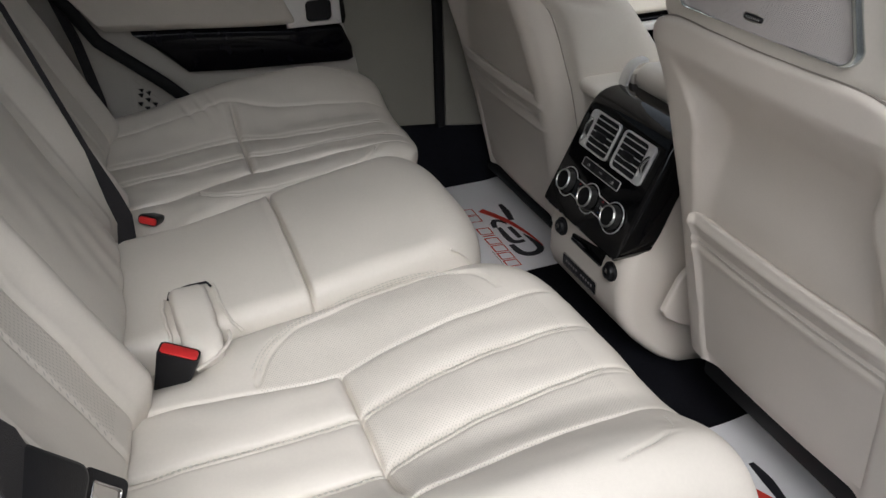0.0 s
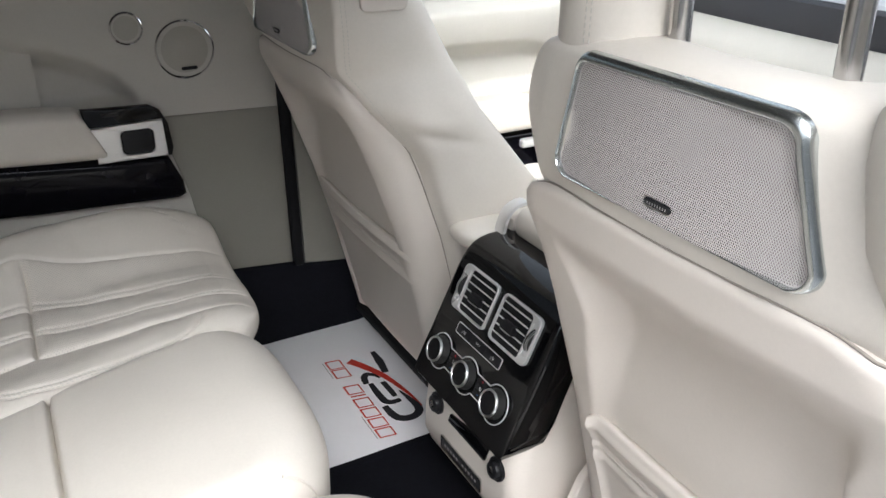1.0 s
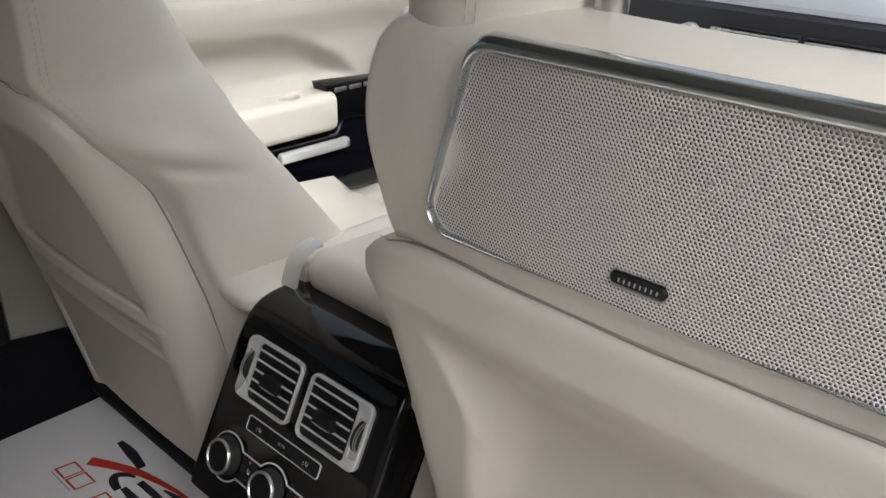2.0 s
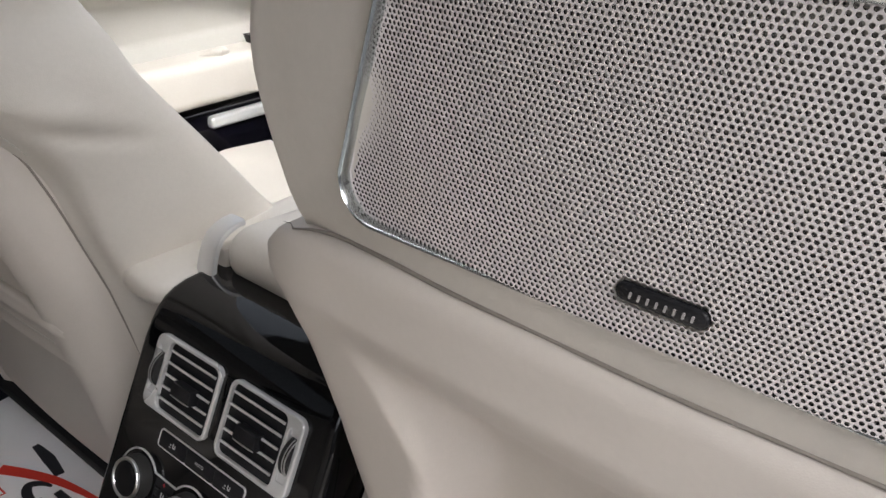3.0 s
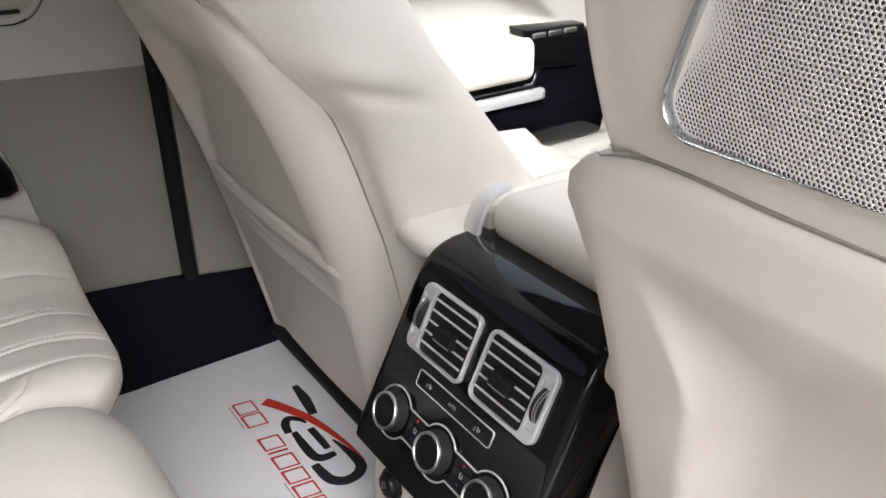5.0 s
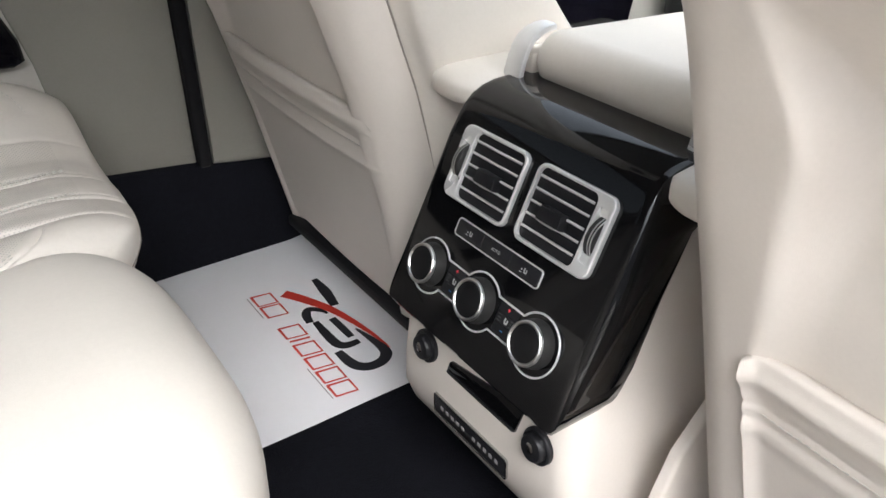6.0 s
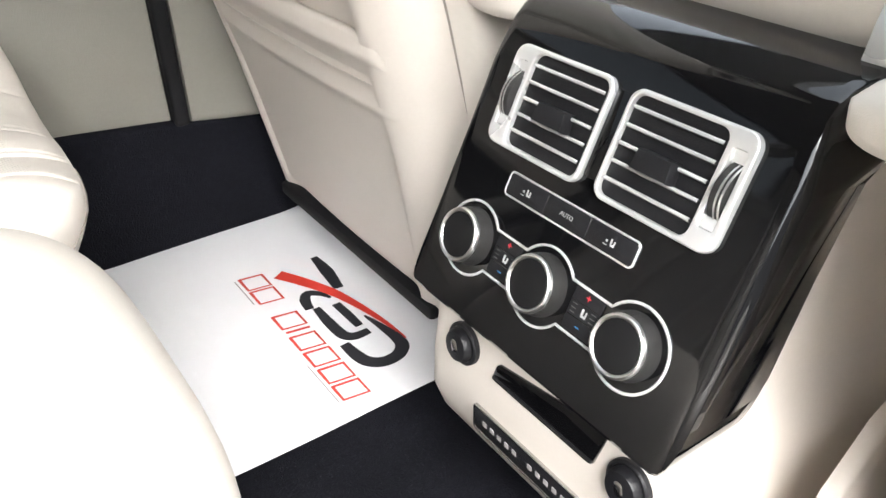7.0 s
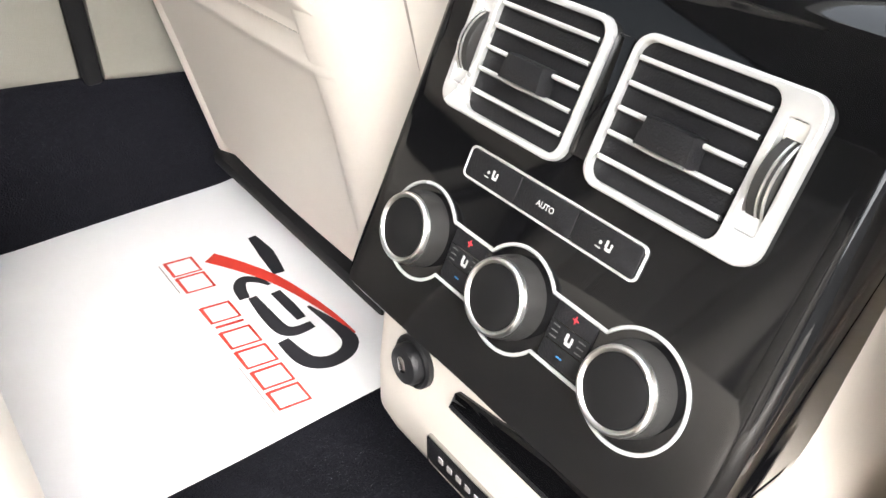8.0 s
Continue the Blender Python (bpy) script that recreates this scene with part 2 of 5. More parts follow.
def stitched(points, parent, mat=None, length=0.0045, gap=0.0022, r=0.0006, name="stitching"):
    """A row of short raised stitches along a line."""
    b = bmesh.new()
    pts = [Vector(p) for p in points]
    run = [0.0]
    for p, q in zip(pts, pts[1:]):
        run.append(run[-1] + (q - p).length)

    def at(s):
        i = min(max(int(np.searchsorted(run, s)) - 1, 0), len(pts) - 2)
        return pts[i].lerp(pts[i + 1], (s - run[i]) / max(1e-9, run[i + 1] - run[i]))

    s = 0.0
    while s + length < run[-1]:
        tube([at(s), at(s + length / 2) + Vector((0, 0, r * 0.4)), at(s + length)], [r * 0.6, r, r * 0.6], 4, bm=b)
        s += length + gap
    return tagged(part(name, b, mat or PADDING, parent), kind="stuff")


# ---- large structure: floor, car shell, windows, ground ----
def carpet_floor():
    def f(x, y):
        z = 0.0
        z += 0.045 * smooth(0.25, 0.05, abs(y)) * smooth(-0.3, 0.25, x)
        z += 0.004 * noise.noise(Vector((x * 9, y * 9, 0.3)))
        return Vector((x, y, z - 0.012))
    bm, _ = sheet(f, steps(-0.95, 1.55, 100), steps(-0.80, 0.80, 80))
    structure("floor", bm, CARPET, "black carpeted car floor between the seats", "floor", 60)


carpet_floor()


def ground():
    bm = bmesh.new()
    vs = [bm.verts.new(p) for p in ((-300, -300, -0.68), (300, -300, -0.68), (300, 300, -0.68), (-300, 300, -0.68))]
    bm.faces.new(vs)
    structure("ground", bm, TARMAC, "pale grey concrete yard outside the car", "ground")


ground()


def roof():
    """Unseen headlining round a glass roof panel, its opening sized and placed to balance the light."""
    m = axes((0, 0, 1.30), (1, 0, 0), (0, 1, 0))
    out, hole = rounded(2.85, 1.44, 0.15, 6, -0.175, 0), rounded(0.75, 0.72, 0.08, 6, 0.46, 0)
    structure("ceiling", rim(m, out, hole, 0.05, 0.004), HEADLINER, "unseen headlining round a glass roof panel, charcoal to cut fill light", "ceiling")
    structure("wall_roof", rim(m, rounded(2.87, 1.46, 0.15, 6, -0.175, 0), rounded(0.82, 0.79, 0.09, 6, 0.46, 0), 0.012, 0.004, 0.0525), BODYPAINT, "dark painted roof skin", "roof")
    ob = structure("window_1", plate(m, rounded(0.80, 0.77, 0.09, 6, 0.46, 0), 0.006, 0.001, 0.054), GLASS, "long glass roof panel", "window")
    ob.visible_shadow = False


roof()


def pillars():
    bm = bmesh.new()
    for s in (-1, 1):
        for pts in (
            [(0.03, 0.79, -0.1), (0.06, 0.79, 0.80), (0.02, 0.68, 1.31)],
            [(1.45, 0.80, 0.0), (1.40, 0.80, 0.76), (1.05, 0.66, 1.31)],
            [(-1.05, 0.80, 0.3), (-1.10, 0.80, 0.85), (-1.25, 0.68, 1.31)],
        ):
            secs = []
            for x, y, z in pts:
                secs.append([Vector((x + 0.05 * c, s * (y + 0.02 * d), z)) for c, d in ((-1, -1), (1, -1), (1, 1), (-1, 1))])
            loft(secs, bm=bm)
    structure("wall_pillars", bm, PADDING, "cream trimmed cabin pillars", "pillar")


pillars()


def shell_walls():
    bm = box(-1.6, -1.5, -0.78, 0.78, -0.1, 1.3, 0.02)
    box(-1.5, -1.12, -0.80, 0.80, 0.0, 0.62, 0.03, bm=bm)
    structure("wall_back", bm, CLOTH, "grey trimmed load space behind the rear seats", "wall")
    bm = box(-1.2, 1.6, 0.83, 0.88, -0.35, 0.70, 0.02)
    structure("wall_far", bm, BODYPAINT, "painted outer skin of the far doors", "wall")
    bm = box(0.06, 1.6, -0.88, -0.76, -0.35, 0.80, 0.02)
    box(-1.6, -0.98, -0.88, -0.78, -0.35, 0.80, 0.02, bm=bm)
    box(-1.0, 0.1, -0.86, -0.76, -0.35, -0.02, 0.02, bm=bm)
    structure("wall_near", bm, BODYPAINT, "painted body side round the open rear door", "wall")
    bm = box(1.45, 1.6, -0.80, 0.80, -0.35, 0.60, 0.02)
    structure("wall_front", bm, CARPET, "black carpeted bulkhead under the dashboard", "wall")
    bm = box(-1.6, 1.6, -0.80, 0.80, -0.40, -0.06, 0.02)
    structure("wall_base", bm, BODYPAINT, "painted underbody of the car", "wall")


shell_walls()


def sill_line(x):
    return table(x, (-0.62, 0.245), (-0.15, 0.207), (0.0, 0.191), (0.06, 0.181), (0.30, 0.150), (0.95, 0.12))


def sill_trim():
    secs = []
    for x in steps(0.013, 0.30, 8):
        q = rounded(0.088, 0.84 - sill_line(x), 0.012, 4, 0.776, (0.84 + sill_line(x)) / 2)
        secs.append([Vector((x, p[0], p[1])) for p in q])
    # cream pillar strip, painted darker because it stands in shade
    structure("trim_pillar", loft(secs), SHADEDTRIM, "cream lower trim of the middle pillar, painted dark for shade", "trim")
    secs = []
    for x in steps(-0.62, 0.95, 30):
        top = sill_line(x) + 0.003
        q = rounded(0.072, top + 0.02, 0.010, 4, 0.774, (top - 0.02) / 2)
        secs.append([Vector((x, p[0], p[1])) for p in q])
    structure("trim_sill", loft(secs), CARPET, "black carpeted door sill", "trim")


sill_trim()


def sky_block_wall():
    # unseen wall, added to keep horizon light off the far door
    structure("wall_skyblock", box(-9.0, 9.0, -4.3, -4.0, -0.69, 2.4, 0.02), SKYBLOCK, "unseen plain wall added to block low skylight", "wall")


sky_block_wall()


def side_glass():
    for i, (x0, x1, x2, x3) in enumerate(((-1.05, 0.0, -0.03, -1.18), (0.08, 1.38, 1.02, 0.05))):
        bm = bmesh.new()
        q = [(x0, 0.80, 0.80), (x1, 0.80, 0.80), (x2, 0.69, 1.30), (x3, 0.69, 1.30)]
        a = [bm.verts.new(p) for p in q]
        b = [bm.verts.new((p[0], p[1] + 0.005, p[2])) for p in q]
        bm.faces.new(a), bm.faces.new(b)
        for k in range(4):
            bm.faces.new((a[k], a[(k + 1) % 4], b[(k + 1) % 4], b[k]))
        ob = structure("window_%d" % (i + 2), bm, (PRIVACY, GLASS)[i], ("unseen side window in the far rear door, tinted to block light", "clear side window in the far front door")[i], "window")
        # the unseen rear pane casts shadow, to dim the far rear
        ob.visible_shadow = i == 0
    # unseen quarter panes, added to cut light from behind on the seat backs
    for i, k in enumerate((-1, 1)):
        bm = bmesh.new()
        q = [(-1.50, k * 0.80, 0.80), (-1.14, k * 0.80, 0.80), (-1.27, k * 0.69, 1.30), (-1.50, k * 0.69, 1.30)]
        a = [bm.verts.new(p) for p in q]
        b = [bm.verts.new((p[0], p[1] + 0.005, p[2])) for p in q]
        bm.faces.new(a), bm.faces.new(b)
        for j in range(4):
            bm.faces.new((a[j], a[(j + 1) % 4], b[(j + 1) % 4], b[j]))
        structure("window_%d" % (i + 5), bm, PRIVACY, "unseen quarter window behind the rear seats, tinted to block light", "window")
    bm = bmesh.new()
    q = [(1.42, -0.72, 0.72), (1.42, 0.72, 0.72), (1.05, 0.62, 1.31), (1.05, -0.62, 1.31)]
    a = [bm.verts.new(p) for p in q]
    b = [bm.verts.new((p[0] + 0.006, p[1], p[2])) for p in q]
    bm.faces.new(a), bm.faces.new(b)
    for k in range(4):
        bm.faces.new((a[k], a[(k + 1) % 4], b[(k + 1) % 4], b[k]))
    ob = structure("window_4", bm, GLASS, "clear windscreen above the dashboard", "window")
    ob.visible_shadow = False


side_glass()


# ---- rear bench ----
LINES = (0.322, 0.408, 0.506)
LAST = 0.604


def bench_y(x, y):
    """The bench is split unevenly: its gaps drift towards the far side at the front."""
    s = table(x, (-0.66, 0.012), (-0.25, 0.050)) if y < 0 else table(x, (-0.69, 0.009), (-0.534, 0.044), (-0.40, 0.072), (-0.25, 0.096))
    a, end = abs(y), 0.30 if y < 0 else 0.46
    if a <= 0.176:
        near, far = table(x, (-0.66, 0.012), (-0.25, 0.050)), table(x, (-0.69, 0.009), (-0.534, 0.044), (-0.40, 0.072), (-0.25, 0.096))
        return y + near + (far - near) * (y + 0.176) / 0.352
    return y + s * max(0.0, 1 - (a - 0.176) / (end - 0.176))


def pleat_line(w0, x):
    first = w0 < 0.35
    if x > -0.545:
        return w0 - (0.052 if first else 0.062) * (1 - math.exp(-(x + 0.545) / 0.14))
    return w0 - (0.031 if first else 0.008) * smooth(-0.545, -0.77, x)


def arc_w(x):
    keys = ((-0.655, 0.300), (-0.652, 0.2965), (-0.636, 0.268), (-0.62, 0.2467), (-0.582, 0.2203), (-0.511, 0.2056), (-0.427, 0.1945), (-0.362, 0.196), (-0.328, 0.218), (-0.316, 0.245), (-0.312, 0.270))
    return sum(table(x + d, *keys) for d in (-0.008, -0.004, 0.0, 0.004, 0.008)) / 5


def panel_w(x):
    """Line of the faint seam near the nose of an outer cushion."""
    return table(x, (-0.36, 0.662), (-0.322, 0.648), (-0.30, 0.634), (-0.284, 0.613), (-0.277, 0.59), (-0.272, 0.56))


def outer_relief(x, w):
    """Height of the padding of an outer rear cushion over its base, w from the car's middle line."""
    nose = smooth(-0.40, -0.235, x)
    h = 0.086 * smooth(0.50, 0.665, w) * (0.62 + 0.38 * smooth(-0.78, -0.50, x)) * (1 - 0.42 * smooth(-0.38, -0.22, x))
    h += 0.010 * math.exp(-((w - 0.235) / 0.05) ** 2)
    lines = [pleat_line(w0, x) for w0 in LINES]
    last = pleat_line(LAST, x)
    if lines[0] <= w <= last:
        edges = lines + [last]
        for a, b in zip(edges, edges[1:]):
            if a <= w <= b:
                t = (2 * w - a - b) / (b - a)
                h += 0.0085 * (1 - t ** 4) * smooth(0, 0.02, abs(x + 0.545) + 0.004) * (1 - 0.8 * nose)
    for i, l in enumerate(lines + [last]):
        h -= 0.0062 * math.exp(-((w - l) / 0.0026) ** 2) * (1 - 0.85 * nose)
        if 0 < i < 3:
            h -= 0.0026 * math.exp(-((w - l - 0.012) / 0.0022) ** 2) * (1 - 0.7 * nose)
    if -0.36 < x < -0.272:
        slope = (panel_w(x + 0.003) - panel_w(x - 0.003)) / 0.006
        h -= 0.0022 * math.exp(-((w - panel_w(x)) / (0.0028 * math.sqrt(1 + slope * slope))) ** 2)
    if LINES[0] <= w <= LAST:
        h -= 0.0075 * math.exp(-((x + 0.545 - 0.012 * (w - 0.4)) / 0.0026) ** 2) * smooth(LAST, LAST - 0.04, w)
    if -0.652 < x < -0.315:
        slope = (arc_w(x + 0.003) - arc_w(x - 0.003)) / 0.006
        d = (w - arc_w(x)) / math.sqrt(1 + slope * slope)
        h -= 0.0046 * math.exp(-(d / 0.0030) ** 2)
        h -= 0.0022 * math.exp(-((d + 0.011) / 0.0026) ** 2)
        h += 0.0016 * math.exp(-((d + 0.0055) / 0.003) ** 2)
    if x < -0.545:
        h -= 0.030 * smooth(-0.66, -0.76, x) * math.exp(-((w - 0.21) / 0.04) ** 2)
    for cx, deep in ((-0.600, 0.0045), (-0.632, 0.0035), (-0.575, 0.0022)):
        h -= deep * math.exp(-((x - cx + 0.35 * (w - 0.60)) / 0.006) ** 2 - ((w - 0.605) / 0.028) ** 2)
    h += 0.0035 * noise.noise(Vector((x * 9, w * 11, 1.7))) + 0.0022 * noise.noise(Vector((x * 22, w * 24, 4.1)))
    return h


def front_profile():
    """Fore and aft line of a cushion: (x, drop) from back to the rounded nose and under it."""
    pts = [(x, 0.0) for x in steps(-0.84, -0.662, 26) + steps(-0.659, -0.575, 34) + steps(-0.572, -0.515, 36) + steps(-0.511, -0.30, 56)]
    for i in range(1, 15):
        a = radians(90 * i / 14)
        pts.append((-0.30 + 0.095 * math.sin(a), -0.095 * (1 - math.cos(a))))
    pts += [(-0.206, -0.13), (-0.210, -0.17), (-0.222, -0.22), (-0.235, -0.27)]
    return pts


def nose_ahead(kind, sgn):
    """How far the worn nose of a cushion is pushed forward; the one by the open door most."""
    return (0.046 if sgn < 0 else 0.026) if kind == "outer" else 0.008


def cushion(parent, kind, sgn):
    prof = front_profile()
    if kind == "outer":
        w0, w1, base = 0.180, 0.705, 0.338
        ws = [w0] * 2 + steps(w0, w1, 320) + [w1] * 2
    else:
        w0, w1, base = -0.172, 0.172, 0.360
        ws = [w0] * 2 + steps(w0, w1, 70) + [w1] * 2
    n = len(ws)

    def f(i, j):
        x, drop = prof[i]
        w = ws[j]
        c, hw = (w0 + w1) / 2, (w1 - w0) / 2
        e = abs(w - c) / hw
        x -= ((0.012 if w > c else 0.056) * e ** 5 if kind == "outer" else 0.016 + (0.062 * e ** 3 if w < 0 else 0.035 * e ** 5)) * smooth(-0.45, -0.25, x)
        z = base + 0.055 * (x + 0.54) + drop
        if kind == "outer" and sgn > 0:
            x += table(drop, (-0.30, -0.060), (-0.14, -0.052), (-0.095, -0.040), (-0.05, -0.008), (-0.028, 0.007), (0.0, 0.0))
        ahead = nose_ahead(kind, sgn) * smooth(-0.46, -0.22, x)
        fade = smooth(-0.14, -0.02, drop) if drop < 0 else 1
        if kind == "outer":
            z += outer_relief(x, w) * (0.3 + 0.7 * fade)
            d0, d1, r0, r1 = w - w0, w1 - w, 0.028, 0.07
        else:
            z += 0.010 * (1 - e ** 2) * smooth(-0.8, -0.6, x)
            z -= 0.017 * math.exp(-((x + 0.54) / 0.0034) ** 2) + 0.005 * smooth(-0.54, -0.56, x)
            z -= 0.004 * math.exp(-((x + 0.535) / 0.02) ** 2)
            z += 0.003 * noise.noise(Vector((x * 8, w * 9, 7.7)))
            d0 = d1 = hw - abs(w - c)
            r0 = r1 = 0.03
        for d, r in ((d0, r0), (d1, r1)):
            if d < r:
                z -= (r - math.sqrt(max(0, r * r - (r - d) ** 2))) * (0.75 if kind == "outer" else 0.6)
        if j in (0, n - 1):
            z = min(z, 0.10)
        elif j in (1, n - 2):
            z -= 0.05
        return Vector((x + ahead, bench_y(x, sgn * w), z))

    bm, vrows = sheet(f, range(len(prof)), range(n))
    wide = {v: ws[j] for row in vrows for j, v in enumerate(row)}
    if kind == "outer" and sgn > 0:
        # seam across the inner end of the far nose
        line = []
        for j in range(n):
            if 0.215 < ws[j] < 0.345:
                want = table(ws[j], (0.215, -0.075), (0.30, -0.045), (0.345, -0.030))
                i = min(range(len(prof)), key=lambda k: abs(prof[k][1] - want))
                a, b = (i, i + 1) if prof[i][1] > want else (i - 1, i)
                q = (prof[a][1] - want) / max(1e-6, prof[a][1] - prof[b][1])
                line.append(vrows[a][j].co.lerp(vrows[b][j].co, q))
        part("seam", tube(line[::4], 0.0011, 8), CREASE, parent, "fine seam")
    if kind == "middle":
        # piping round the near side of the nose
        j = min(range(n), key=lambda k: abs(ws[k] + 0.158))
        line = [row[j].co.copy() + Vector((0, -0.001, 0.001)) for row in vrows if row[j].co.x > -0.31 and row[j].co.z > 0.25]
        part("piping", tube(line, 0.0020, 8), LEATHER, parent)
    for face in bm.faces:
        c = face.calc_center_median()
        w = sum(wide[v] for v in face.verts) / len(face.verts)
        if kind == "outer" and -0.542 < c.x < -0.24 and arc_w(c.x) + 0.004 < w < pleat_line(LAST, c.x) and c.z > 0.2:
            face.material_index = 1
        if kind == "outer" and -0.65 < c.x <= -0.542 and arc_w(c.x) + 0.004 < w < LINES[0]:
            face.material_index = 1
    return part("cushion", bm, [LEATHER, PERFORATED], parent, "", 75)


def outer_point(x, w, sgn, up):
    """A point on the upper face of an outer cushion."""
    e = abs(w - 0.4425) / 0.2625
    x -= (0.012 if w > 0.4425 else 0.056) * e ** 5 * smooth(-0.45, -0.25, x)
    z = 0.338 + 0.055 * (x + 0.54) + outer_relief(x, w)
    return Vector((x + nose_ahead("outer", sgn) * smooth(-0.46, -0.22, x), bench_y(x, sgn * w), z + up))


def backrest(parent, y0, y1, hollow, swell, base_x):
    """A leaning, padded backrest between y0 and y1."""
    c, hw = (y0 + y1) / 2, (y1 - y0) / 2
    up, out = Vector((-0.37, 0, 0.929)), Vector((0.929, 0, 0.37))
    hs = [-0.06] + steps(-0.03, 0.60, 70)
    vs = [-1.0] + steps(-1, 1, 150) + [1.0]
    n = len(vs)

    def f(h, j):
        v = vs[j]
        e = abs(v)
        d = 0.055 * (1 - e ** 6) ** 0.5 - 0.055
        if hollow:
            d += swell * math.exp(-((e - 0.70) / 0.16) ** 2) - 0.010 * smooth(0.45, 0.0, e)
            d -= 0.008 * math.exp(-((e - 0.48) / 0.012) ** 2) + 0.007 * math.exp(-((e - 0.22) / 0.012) ** 2) + 0.006 * math.exp(-((e - 0.86) / 0.012) ** 2)
        d -= 0.05 * smooth(0.50, 0.60, h) + 0.03 * smooth(0.02, -0.04, h)
        d += 0.004 * noise.noise(Vector((v * 4, h * 9, c * 5))) + (0.0018 if hollow else 0.0) * noise.noise(Vector((v * 7 + h * 6, h * 14, c * 3)))
        if j in (0, n - 1):
            d -= 0.10
        p = Vector((base_x, c + hw * v, 0.345)) + up * h + out * d
        return p

    bm, _ = sheet(f, hs, range(n))
    for face in bm.faces:
        p = face.calc_center_median()
        v = (p.y - c) / hw * (1 if c < 0 else -1)
        if hollow and 0.23 < v < 0.47 and p.z > 0.38:
            face.material_index = 1
    return part("backrest", bm, [LEATHER, PERFORATED], parent, "", 75)


def seat_line(w0, x0, x1, off, sgn):
    return [outer_point(x, pleat_line(w0, x) + off, sgn, 0.0006) for x in steps(x0, x1, 40)]


def rear_seats():
    for sgn, word in ((-1, "pleated"), (1, "pleated")):
        t = thing("rear_seat", (-0.5, sgn * 0.44, 0.1), "cream leather rear seat with pleated perforated cushion", "car seat", "rear seats")
        cushion(t, "outer", sgn)
        backrest(t, *sorted((sgn * 0.185, sgn * 0.70)), True, 0.035, -0.80)
        for w0 in LINES[1:]:
            for off in (0.0045, 0.0085):
                stitched(seat_line(w0, -0.535, -0.27, off, sgn), t, r=0.0007)
                stitched(seat_line(w0, -0.79, -0.555, off, sgn), t, r=0.0007)
        for off in (0.0035, 0.0085, 0.014):
            line = []
            for x in steps(-0.640, -0.330, 90):
                d = Vector((0.004, arc_w(x + 0.002) - arc_w(x - 0.002))).normalized()
                px, pw = x + d.y * off, arc_w(x) - d.x * off
                line.append(outer_point(px, pw, sgn, 0.0006))
            stitched(line, t, r=0.0007)
        stitched([outer_point(x, panel_w(x) + 0.004, sgn, 0.0004) for x in steps(-0.36, -0.276, 30)], t)
    t = thing("rear_seat", (-0.5, 0, 0.1), "cream leather middle rear seat with a plain cushion", "car seat", "rear seats")
    cushion(t, "middle", 1)
    backrest(t, -0.18, 0.18, False, 0.0, -0.795)


rear_seats()


# ---- front seats ----
SHELL_X = ((0.10, 0.078), (0.30, 0.048), (0.45, 0.018), (0.57, -0.014), (0.64, -0.036), (0.69, -0.056), (0.742, -0.0635))
SHELL_W = ((0.10, 0.200), (0.20, 0.216), (0.30, 0.227), (0.46, 0.237), (0.55, 0.239), (0.62, 0.238), (0.66, 0.236), (0.69, 0.231), (0.705, 0.224), (0.719, 0.208), (0.732, 0.175), (0.740, 0.130), (0.744, 0.080))
SHELL_OUT = ((0.10, 0.262), (0.30, 0.270), (0.50, 0.270), (0.63, 0.266), (0.675, 0.254), (0.702, 0.237), (0.719, 0.212), (0.732, 0.175), (0.740, 0.130), (0.744, 0.080))


SHELL_SOFT = ((0.10, 0.187), (0.20, 0.203), (0.30, 0.214), (0.46, 0.224), (0.55, 0.226), (0.61, 0.224), (0.65, 0.217), (0.68, 0.206), (0.70, 0.193), (0.715, 0.176), (0.728, 0.152), (0.738, 0.120), (0.744, 0.080))


def shell_x(u, z, hollow=True, inner=SHELL_W):
    """How far forward the seat's back shell lies at u from its middle (inwards plus) and at height z."""
    w = table(z, *(inner if u > 0 else SHELL_OUT))
    d = max(0.0, w - abs(u))
    x = table(z, *SHELL_X) + 0.010 * (u / 0.25) ** 2
    r, deep = 0.046, 0.046 * smooth(0.735, 0.60, z) + 0.010
    if d < r:
        x += deep * (1 - math.sqrt(max(0.0, 1 - (1 - d / r) ** 2)))
    if hollow:
        edge = table(z, (0.40, 0.066), (0.52, 0.086), (0.58, 0.100), (0.605, 0.097), (0.632, 0.085), (0.656, 0.072), (0.69, 0.055)) if inner is SHELL_W else 0.052
        q = min(1.0, max(0.0, (d - edge) / 0.036))
        x += 0.040 * (0.3 + 0.7 * smooth(0.43, 0.58, z)) * (1 - (1 - q) ** 2) * smooth(0.685, 0.60, z)
    if z > 0.719:
        x += 0.020 * ((z - 0.719) / 0.025) ** 3
    return x


def closed_curve(keys, per=6):
    """A smooth closed line through key points."""
    out, n = [], len(keys)
    for i in range(n):
        p0, p1, p2, p3 = (Vector(keys[(i + k - 1) % n]) for k in range(4))
        for s in range(per):
            t = s / per
            out.append(0.5 * ((2 * p1) + (p2 - p0) * t + (2 * p0 - 5 * p1 + 4 * p2 - p3) * t * t + (3 * p1 - p0 - 3 * p2 + p3) * t ** 3))
    return out


